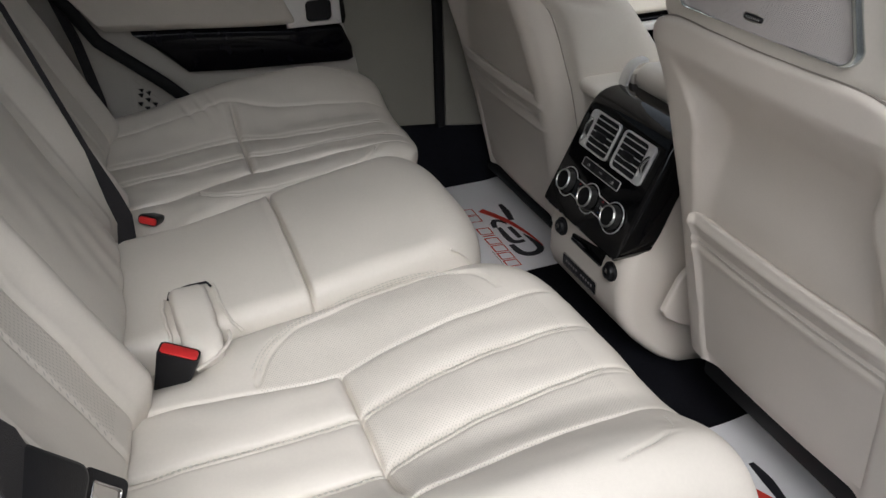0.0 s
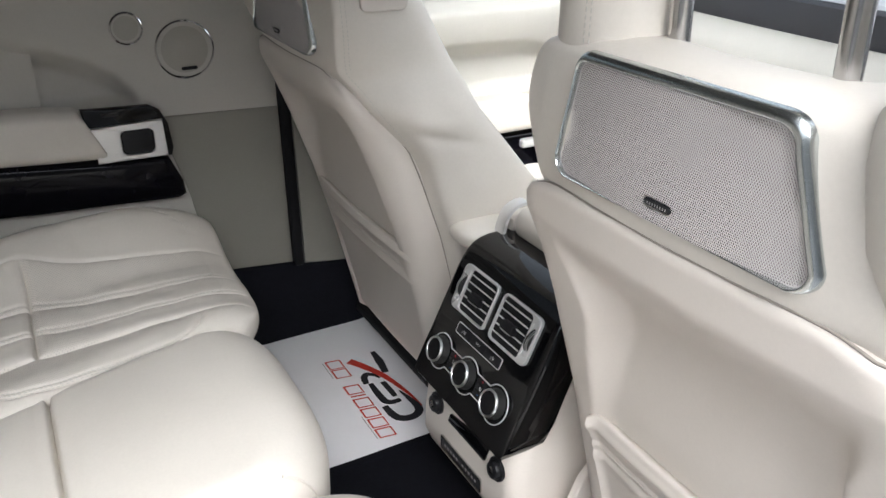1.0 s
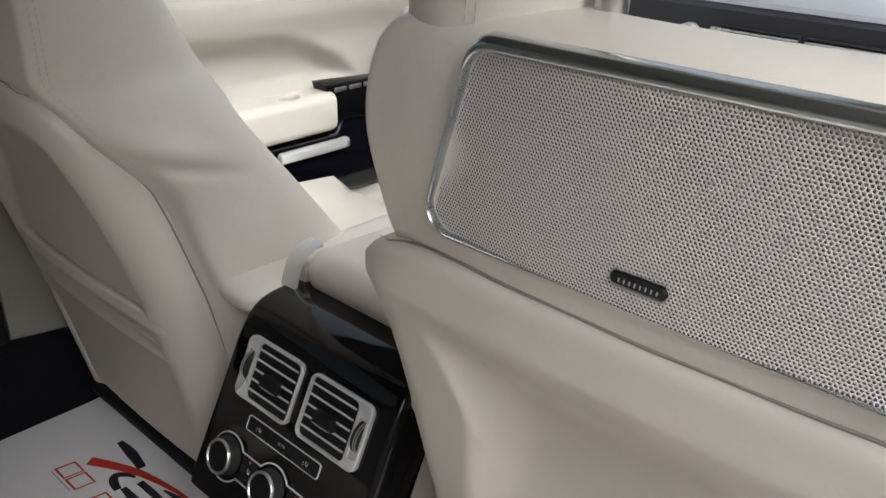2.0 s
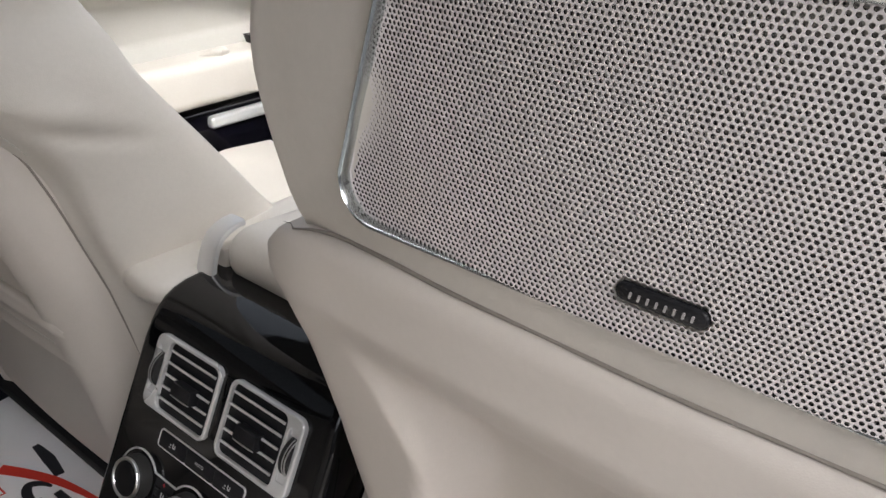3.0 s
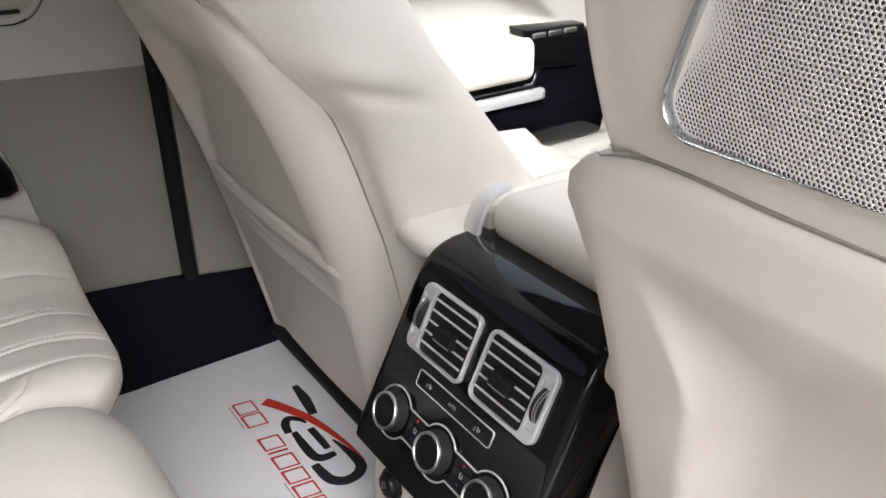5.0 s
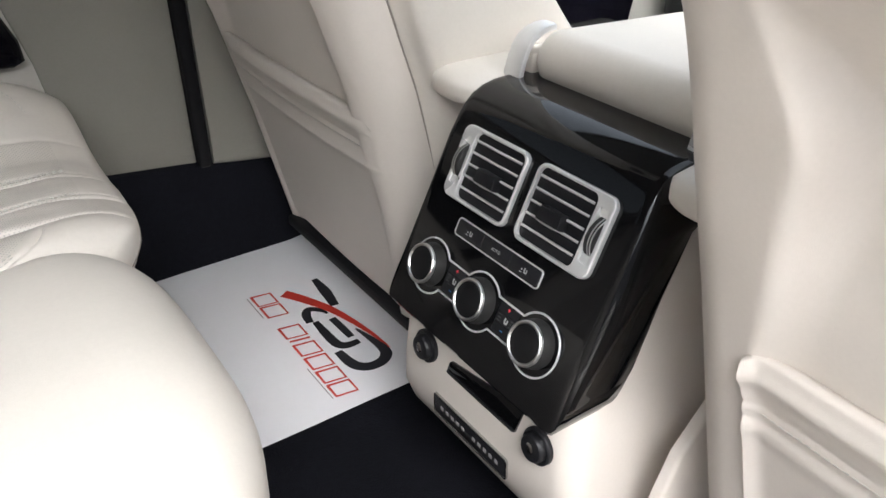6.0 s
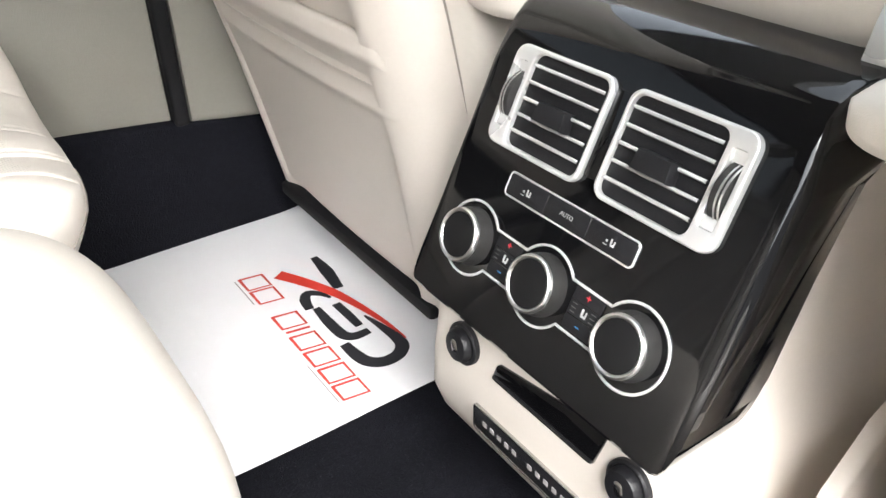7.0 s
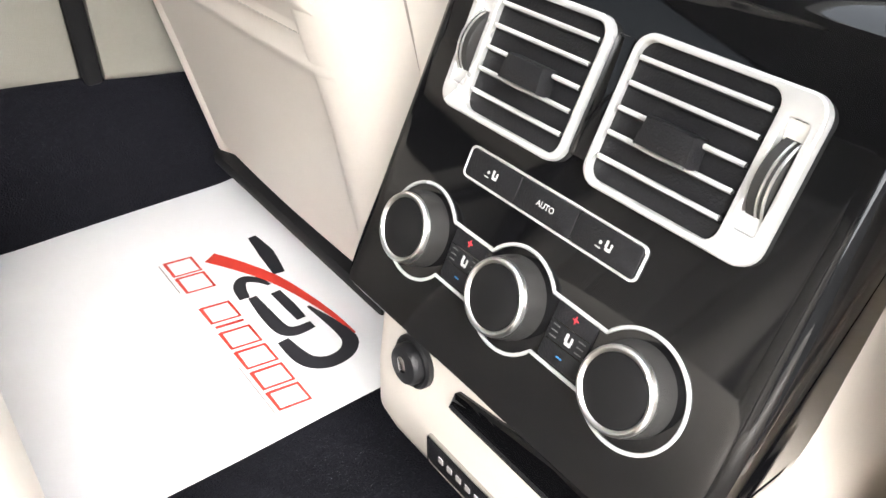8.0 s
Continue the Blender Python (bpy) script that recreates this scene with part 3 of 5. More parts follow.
def hole_grid(m, inside, pitch, radius, y_range, z_range):
    """A thin sheet with a hexagonal lattice of round holes, and the walls of the holes in a shade-dark slot."""
    verts, faces, slots, index = [], [], [], {}

    def vert(a, b, h):
        key = (round(a * 2e5), round(b * 2e5), round(h * 1e5))
        if key not in index:
            index[key] = len(verts)
            verts.append(m @ Vector((a, b, h)))
        return index[key]

    dy = pitch * math.sqrt(3) / 2
    rows = int((z_range[1] - z_range[0]) / dy) + 2
    cols = int((y_range[1] - y_range[0]) / pitch) + 2
    for r in range(rows):
        for c in range(cols):
            a0 = y_range[0] + (c + 0.5 * (r % 2)) * pitch
            b0 = z_range[0] + r * dy
            hexa = [(a0 + pitch / math.sqrt(3) * math.sin(radians(60 * k)), b0 + pitch / math.sqrt(3) * math.cos(radians(60 * k))) for k in range(6)]
            if not all(inside(*p) for p in hexa):
                continue
            hx = [vert(*p, 0) for p in hexa]
            ring = [vert(a0 + radius * math.sin(radians(30 * k)), b0 + radius * math.cos(radians(30 * k)), 0) for k in range(12)]
            deep = [vert(a0 + radius * math.sin(radians(30 * k)), b0 + radius * math.cos(radians(30 * k)), -0.0007) for k in range(12)]
            for k in range(6):
                k2 = (k + 1) % 6
                faces.append((hx[k], ring[2 * k], ring[2 * k + 1], ring[(2 * k + 2) % 12], hx[k2]))
                slots.append(0)
            # hole walls use slot 1: shade inside the holes put into the colour
            for k in range(12):
                k2 = (k + 1) % 12
                faces.append((ring[k], deep[k], deep[k2], ring[k2]))
                slots.append(1)
    return verts, faces, slots


def front_seat(sgn, lean, inner, foot):
    yc = sgn * 0.432
    t = thing("front_seat", (0.2, yc, 0.05), "cream leather front seat with map pocket and speaker in its back", "car seat", "front seats")

    def place(x, u, z):
        return Vector((x + lean * (z - 0.42), yc - sgn * u, z))

    # back shell with a hollow above the map pocket
    zs = steps(foot, 0.66, 56) + steps(0.664, 0.744, 26)
    ss = [-1.0, -1.0, -1.0] + steps(-1, -0.94, 8) + steps(-0.93, 0.93, 90) + steps(0.94, 1, 8) + [1.0, 1.0, 1.0]
    n = len(ss)

    def shell(i, j):
        z, s = zs[i], ss[j]
        u = s * table(z, *(inner if s > 0 else SHELL_OUT))
        x = shell_x(u, z, True, inner)
        if j < 3:
            x += (0.03, 0.02, 0.01)[j]
        if j >= n - 3:
            x += (0.01, 0.02, 0.03)[j - n + 3]
        return place(x, u, z)

    bm, rows = sheet(shell, range(len(zs)), range(n))
    part("back_shell", bm, PLASTIC, t, "", 70)

    # crease shadow between the shell and the leather, drawn as a brown tube
    edge = [(z, table(z, *inner)) for z in steps(foot + 0.02, 0.698, 50)]
    part("edge_crease", tube([place(shell_x(abs(u) if z < 0.719 else u, z, True, inner) + 0.0018, u - (0.0006 if u > 0 else -0.0006), z) for z, u in edge], [0.0015 * min(1.0, (0.72 - z) / 0.09) for z, u in edge], 8), CREASE, t, "thin joint line in crease shadow colour")

    # map pocket: a stretched panel that closes the lower part of the hollow, with a padded upper rim
    def pocket_x(u, z):
        x = shell_x(u, z, False, inner) + 0.0045 - 0.003 * smooth(0.25, 0.40, z)
        x -= 0.005 * math.exp(-((z - 0.410) / 0.009) ** 2) * smooth(0.215, 0.185, abs(u))
        low, deep = (0.360, 0.0016) if inner is SHELL_W else (0.353, 0.0036)
        x -= deep * math.exp(-((z - low) / 0.007) ** 2) * smooth(0.215, 0.185, abs(u))
        return x + 0.0025 * math.exp(-((z - 0.386) / 0.003) ** 2) + 0.0016 * math.exp(-((z - 0.372) / 0.003) ** 2)

    def pocket(i, j):
        z, s = pz[i], -1 + 2 * j / 60
        u = s * (table(z, *(inner if s > 0 else SHELL_OUT)) - (0.028 if inner is not SHELL_W else 0.060 if s > 0 else 0.048))
        # the upper corners are rounded off
        e = max(0.0, abs(s) - 0.90) / 0.10
        z -= 0.020 * (1 - math.sqrt(max(0.0, 1 - e * e))) * smooth(0.36, 0.425, z)
        lip = 0.0
        if inner is SHELL_W and s > 0.9:
            # raised inner edge of the stretched pocket, turned in at its end
            lip = -0.0065 * smooth(0.91, 0.965, s) * smooth(0.20, 0.29, z) + (0.014 if j == 60 else 0.0)
        return place(pocket_x(u, min(z, 0.425)) + ptop[i] + lip, u, z)

    pz = steps(foot + 0.022, 0.425, 75) + [0.428, 0.429, 0.428, 0.42]
    ptop = [0.0] * 76 + [0.001, 0.004, 0.010, 0.013]
    bm, _ = sheet(pocket, range(len(pz)), range(61))
    part("map_pocket", bm, PLASTIC, t, "", 70)
    stitched([place(pocket_x(u, 0.379) - 0.0003, u, 0.379) for u in steps(-0.225, 0.168, 60)], t)

    # leather back in front of the shell
    body = (
        (0.20, 0.14, 0.19, 0.22, 0.20, 0.40),
        (0.30, 0.108, 0.221, 0.16, 0.232, 0.38),
        (0.44, 0.081, 0.231, 0.13, 0.246, 0.320),
        (0.52, 0.060, 0.233, 0.10, 0.255, 0.264),
        (0.60, 0.038, 0.231, 0.08, 0.258, 0.208),
        (0.67, -0.010, 0.227, 0.045, 0.256, 0.158),
        (0.712, -0.034, 0.209, 0.040, 0.246, 0.140),
        (0.730, -0.046, 0.197, 0.040, 0.240, 0.132),
        (0.745, -0.051, 0.199, 0.040, 0.236, 0.125),
        (0.80, -0.054, 0.214, 0.035, 0.232, 0.102),
        (0.842, -0.052, 0.210, 0.025, 0.225, 0.086),
        (0.866, -0.047, 0.196, 0.02, 0.210, 0.075),
        (0.876, -0.035, 0.170, 0.02, 0.190, 0.060),
        (0.880, -0.015, 0.120, 0.02, 0.150, 0.045),
    )
    rows = []
    for i in range(len(body) - 1):
        p0, p1, p2, p3 = (np.array(body[min(max(i + k - 1, 0), len(body) - 1)]) for k in range(4))
        n = max(1, int((p2[0] - p1[0]) / 0.006))
        rows += [0.5 * (2 * p1 + (p2 - p0) * (k / n) + (2 * p0 - 5 * p1 + 4 * p2 - p3) * (k / n) ** 2 + (3 * p1 - p0 - 3 * p2 + p3) * (k / n) ** 3) for k in range(n)]
    rows.append(np.array(body[-1]))
    secs = []
    for z, xr, wr, xm, ws, xf in rows:
        keys = [(xr - 0.010, 0.0), (xr - 0.0075, wr * 0.5), (xr, wr * 0.88), (xr + 0.012, wr), (xm, ws), (xf - 0.02, ws), (xf, ws - 0.035), (xf - 0.035, 0.09), (xf - 0.045, 0)]
        keys = keys + [(x, -u) for x, u in reversed(keys[1:-1])]
        ring = []
        for p in closed_curve(keys, 7):
            # folds where the leather is drawn in at the waist of the bolster
            fold = math.sin((z - 0.665) * 95 + p.x * 30) * math.exp(-((z - 0.655) / 0.025) ** 2 - ((p.x - xm - 0.01) / 0.045) ** 2)
            fold += 1.2 * math.exp(-((z - 0.640 + 0.35 * (p.x - xm)) / 0.006) ** 2 - ((p.x - xm - 0.02) / 0.05) ** 2) * -1
            swell = 0.004 * fold + 0.002 * noise.noise(Vector((p.x * 14, p.y * 14, z * 12)))
            ring.append(place(p.x, p.y * (1 + swell / 0.24), z))
        secs.append(ring)
    part("backrest", loft(secs), LEATHER, t, "", 70)
    for off in (0.0, 0.006):
        stitched([place(r[1] + 0.012 + off, r[2] + 0.0012 + off * 0.3, r[0]) for r in rows if 0.62 < r[0] < 0.86], t)

    # painted crease shadow where the leather meets the upper edge of the shell
    tall = [tuple(float(v) for v in r) for r in rows]

    def leather_x(u, z):
        xr, wr = (table(z, *[(r[0], r[k]) for r in tall]) for k in (1, 2))
        return table(abs(u) / wr, (0.0, xr - 0.010), (0.5, xr - 0.0075), (0.88, xr), (1.0, xr + 0.012))

    line = []
    for u in steps(-0.200, table(0.70, *inner) - 0.022, 60):
        side = inner if u > 0 else SHELL_OUT
        z = max(q for q in steps(0.68, 0.744, 80) if table(q, *side) >= abs(u) - 1e-6) - 0.0008
        while z > 0.69 and shell_x(u, z, True, inner) > leather_x(u, z):
            z -= 0.0006
        line.append((u, z))
    soft = [(u, sum(q[1] for q in line[max(0, i - 2):i + 3]) / len(line[max(0, i - 2):i + 3])) for i, (u, z) in enumerate(line)]
    part("upper_crease", tube([place(min(shell_x(u, z, True, inner), leather_x(u, z)) - 0.0002, u, z + 0.0010) for u, z in soft], [0.0013 * min(1.0, (60.5 - i) / 8) for i in range(61)], 8), CREASE, t, "thin joint line in crease shadow colour")

    # shoulders that rise beside the head restraint, flush with the flanks of the back
    for k, rise in ((1, ((0.76, 0.006, 0.150, 0.046, 0.052), (0.82, 0.006, 0.152, 0.052, 0.057), (0.87, 0.006, 0.151, 0.054, 0.056), (0.93, 0.002, 0.148, 0.052, 0.053), (1.00, -0.006, 0.142, 0.048, 0.048), (1.05, -0.012, 0.138, 0.036, 0.036), (1.07, -0.016, 0.138, 0.012, 0.012))),
                    (-1, ((0.70, 0.030, 0.215, 0.050, 0.030), (0.76, 0.012, 0.205, 0.066, 0.050), (0.80, 0.006, 0.199, 0.075, 0.059), (0.85, 0.002, 0.197, 0.079, 0.063), (0.88, 0.000, 0.199, 0.079, 0.062), (0.905, 0.000, 0.205, 0.075, 0.056), (0.925, 0.000, 0.212, 0.067, 0.048), (0.945, 0.000, 0.218, 0.051, 0.036), (0.955, 0.000, 0.220, 0.020, 0.015)))):
        secs = []
        for z, x, u, rx, ru in rise:
            secs.append([place(x + rx * math.cos(a), k * (u + ru * math.sin(a)), z) for a in (2 * math.pi * i / 36 for i in range(36))])
        part("shoulder_bolster", loft(secs), LEATHER, t, "", 70)
    # twin stitched seams up the inner shoulder
    for off in (0.0, 0.007):
        stitched([place(-0.0462 - 0.0002 * i, 0.128 + off - 0.0006 * i, 0.872 + 0.010 * i) for i in range(13)], t)

    # speaker panel
    m = axes(place(-0.0575, 0, 0.811), (0, -1, 0), (-lean, 0, 1))

    def bow(bm):
        for v in bm.verts:
            u = (v.co.y - yc) / 0.15
            v.co.x -= 0.010 * (1 - u * u)
        return bm

    def panel(grow, thick=0.0):
        pts = []
        b1, h0, h1, r = 0.142 + grow, -0.055 - grow, 0.0525 + grow + thick, 0.0155 + grow * 0.7 + thick * 0.5
        tw = 0.117 + grow
        for cx, cy, a0, sx, sy in ((tw + thick - 0.006 - r, h1 - r, 0, 1, 1), (-tw + r, h1 - r, 90, -1, 1), (-b1 + r, h0 + r, 180, -1, -1), (b1 + thick - 0.006 - r, h0 + r, 270, 1, -1)):
            for i in range(9):
                a = radians(a0 + 90 * i / 8)
                pts.append((cx + r * math.cos(a), cy + r * math.sin(a)))
        return pts

    # rounded bright frame, broad along the top and the outer side
    section = [(0.0032, 0.0070, -0.0040), (0.0032, 0.0066, 0.0008), (0.0029, 0.0054, 0.0034), (0.0023, 0.0034, 0.0050), (0.0014, 0.0015, 0.0056), (0.0008, 0.0003, 0.0048), (0.0005, 0.0, 0.0028), (0.0005, 0.0, -0.0036)]
    part("speaker_frame", bow(stack(m, [(panel(g, k), h) for g, k, h in section], False, False)), FRAME, t, "satin chrome frame tinted for teal reflections", 60)
    part("speaker_backing", plate(m, panel(0.001), 0.002, 0, -0.004), DARKHOLE, t)

    def inside(a, b):
        if not -0.0566 < b < 0.0540:
            return False
        w = 0.1436 + (0.1168 - 0.1418) * (b + 0.055) / 0.1075 - (0.006 if a > 0 else 0.0)
        if abs(a) > w:
            return False
        if (abs(a) > w - 0.006 and (b < -0.050 or b > 0.0475)):
            return False
        return not (abs(a + 0.002) < 0.0145 and abs(b + 0.040) < 0.0026)

    verts, faces, slots = hole_grid(m, inside, 0.00218, 0.00071, (-0.147, 0.147), (-0.057, 0.062))
    me = bpy.data.meshes.new("speaker_grille")
    base = origin_of(t)
    me.from_pydata([v - base - Vector((0.010 * (1 - ((v.y - yc) / 0.15) ** 2), 0, 0)) for v in verts], [], faces)
    ob = new("speaker_grille", me)
    ob.parent = t
    me.materials.append(GRILLE)
    me.materials.append(DARKHOLE)
    me.polygons.foreach_set("material_index", slots)
    ob["label"] = "perforated beige speaker grille"
    part("grille_edge", bow(rim(m, panel(0.0007), panel(-0.0008), 0.0014, 0.0003, -0.0016)), GRILLE, t)
    badge = part("badge", bow(plate(m, rounded(0.0305, 0.0062, 0.003, 5, -0.002, -0.040), 0.0022, 0.0008, -0.001)), BLACK, t, "small black badge")
    for i in range(8):
        part("badge_bar", bow(plate(m, [(p[0] + 0.12 * (p[1] + 0.04), p[1]) for p in rounded(0.0008, 0.0024, 0.0002, 1, -0.0118 + 0.0029 * i, -0.0402)], 0.0003, 0, 0.0012)), INKGREY, badge)

    # head restraint posts
    for k in (-1, 1):
        p0, p1 = place(0.014, k * 0.082, 0.86), place(0.006, k * 0.082, 1.14)
        part("headrest_post", tube([p0, p1], 0.0098, 20), STEEL, t, "brushed steel post")
    secs = []
    for z, w, d in ((1.12, 0.10, 0.03), (1.13, 0.125, 0.045), (1.17, 0.14, 0.055), (1.24, 0.135, 0.05), (1.27, 0.11, 0.035)):
        secs.append([place(0.0 + d * (abs(math.cos(a)) ** 0.6) * (1 if math.cos(a) > 0 else -1), w * (abs(math.sin(a)) ** 0.6) * (1 if math.sin(a) > 0 else -1), z) for a in (2 * math.pi * i / 36 for i in range(36))])
    part("headrest", loft(secs), LEATHER, t)

    # belt guide on the inner side of the upper back
    if sgn > 0:
        fm = axes(place(0.020, 0.2265, 0.852), (0.97, -0.12, 0), (-0.1, 0, 1))
        guide = part("belt_guide", plate(fm, rounded(0.070, 0.052, 0.010, 5), 0.006, 0.002, 0.0), PLASTIC, t, "cream plastic guide with a dark slot")
        part("slot", plate(fm, rounded(0.040, 0.030, 0.004, 4, 0.0, 0.006), 0.0012, 0.0004, 0.006), BLACK, guide)

    # inner armrest
    secs = []
    for x, g in ((0.085, 0.35), (0.090, 0.72), (0.102, 0.93), (0.125, 1.0), (0.25, 1.0), (0.38, 0.98), (0.40, 0.8), (0.41, 0.4)):
        secs.append([Vector((x, sgn * 0.165 + 0.043 * g * c, 0.470 + 0.018 * g * d)) for c, d in rounded(2, 2, 0.75, 6)])
    part("armrest", loft(secs), LEATHER, t, "", 70)

    # cushion
    secs = []
    for x, zt in ((0.18, 0.32), (0.22, 0.340), (0.35, 0.340), (0.55, 0.350), (0.65, 0.340), (0.69, 0.30)):
        pts2 = []
        for c, d in rounded(2, 2, 0.5, 5):
            pts2.append(Vector((x, yc + 0.255 * c, 0.20 + (zt - 0.20) * d + (0.03 if d > 0 and abs(c) > 0.7 else 0))))
        secs.append(pts2)
    part("cushion", loft(secs), LEATHER, t, "", 70)
    vm = axes((0, sgn * 0.185, 0), (1, 0, 0), (0, 0, 1))
    out = [(0.060, 0.180), (0.066, 0.166), (0.10, 0.142), (0.150, 0.118), (0.24, 0.11), (0.30, 0.30), (0.18, 0.31), (0.122, 0.280), (0.086, 0.240)]
    part("side_valance", plate(vm, out, 0.012, 0.004, -0.006), PLASTIC, t, "cream plastic side valance")
    part("seat_base", box(0.20, 0.62, yc - 0.15, yc + 0.15, 0.0, 0.14, 0.02), RUBBER, t, "black base and runners")
    part("lower_trim", box(0.096, 0.30, *sorted((yc - sgn * 0.160, yc + sgn * 0.222)), foot - (0.050 if foot > 0.12 else 0.014), foot + 0.006, 0.006), RUBBER, t, "black lower edge")
    return t


front_seat(-1, 0.0, SHELL_W, 0.146)
front_seat(1, -0.065, SHELL_SOFT, 0.10)


# ---- centre console ----
CONSOLE = thing("centre_console", (0.3, 0, 0.0), "centre console with gloss black rear air vent and climate panel", "car console")
CM = axes((0.013, 0, 0.324), (0, -1, 0), (0.484, 0, 1))


def console_body():
    secs = []
    for z, xr, w in ((0.0, 0.19, 0.150), (0.018, 0.15, 0.160), (0.032, 0.110, 0.168), (0.048, 0.086, 0.170), (0.065, 0.066, 0.168), (0.09, 0.040, 0.160), (0.12, 0.016, 0.152), (0.15, 0.004, 0.147), (0.19, 0.003, 0.143), (0.245, 0.009, 0.140), (0.265, 0.020, 0.131), (0.29, 0.030, 0.128), (0.36, 0.06, 0.127), (0.43, 0.105, 0.126), (0.465, 0.13, 0.122)):
        xf = 0.85
        secs.append([Vector((p[0], p[1], z)) for p in rounded(xf - xr, 2 * w, 0.028, 8, (xf + xr) / 2, 0)])
    part("body", loft(secs), PLASTIC, CONSOLE, "cream moulded lower body", 70)
    prof = [(-0.0122, 0.272), (0.0018, 0.301), (0.0306, 0.3605), (0.0686, 0.439), (0.0772, 0.4555), (0.0850, 0.4670), (0.0945, 0.4755), (0.106, 0.4810), (0.120, 0.4840), (0.145, 0.4850), (0.18, 0.4840), (0.25, 0.480), (0.25, 0.45), (0.17, 0.445), (0.136, 0.43), (0.102, 0.355), (0.074, 0.295), (0.058, 0.267), (0.040, 0.2590), (0.006, 0.2595), (-0.0075, 0.264)]
    cx, cz = 0.09, 0.40
    half, r = 0.1345, 0.026
    secs = []
    for y in [-half, -0.1338, -0.1322, -0.1295, -0.126, -0.121, -0.115, -0.1085, -0.06, 0.0, 0.06, 0.1085, 0.115, 0.121, 0.126, 0.1295, 0.1322, 0.1338, half]:
        e = max(0.0, abs(y) - (half - r))
        lift = r - math.sqrt(max(0.0, r * r - e * e))
        k = 0.012 * max(0.0, (abs(y) - 0.124) / (half - 0.124)) ** 3
        s = []
        for x, z in prof:
            d = Vector((cx - x, cz - z)).normalized()
            # lower corners are rounded: points near the foot slide up along the slope
            up = max(0.0, lift - max(0.0, (z - 0.2595) / 0.9)) if z < 0.30 else 0.0
            taper = 1.0 - 0.025 * smooth(0.43, 0.47, z)
            s.append(Vector((x + d.x * k + 0.4356 * up, y * taper, z + d.y * k + 0.90 * up)))
        secs.append(s)
    panel = part("panel", loft(secs), GLOSS, CONSOLE, "gloss black curved panel", 35)
    return panel


PANEL = console_body()


def pierced(m, outer, holes, depth, bevel):
    """A plate of the outline outer with openings through it and softened upper edges."""
    bm = bmesh.new()
    rings = []
    for k, loop in enumerate([outer] + holes):
        soft = bevel if k == 0 else -0.6 * bevel
        lv = [(loop, 0.0), (loop, depth - abs(soft)), (shrunk(loop, 0.35 * soft), depth - 0.3 * abs(soft)), (shrunk(loop, soft), depth)]
        rows = [[bm.verts.new(m @ Vector((p[0], p[1], h))) for p in pts] for pts, h in lv]
        for lo, hi in zip(rows, rows[1:]):
            for i in range(len(lo)):
                j = (i + 1) % len(lo)
                bm.faces.new((lo[i], lo[j], hi[j], hi[i]))
        top = rows[-1]
        rings += [bm.edges.get((top[i], top[(i + 1) % len(top)])) for i in range(len(top))]
    bmesh.ops.triangle_fill(bm, use_beauty=True, edges=rings)
    bmesh.ops.recalc_face_normals(bm, faces=bm.faces)
    return bm


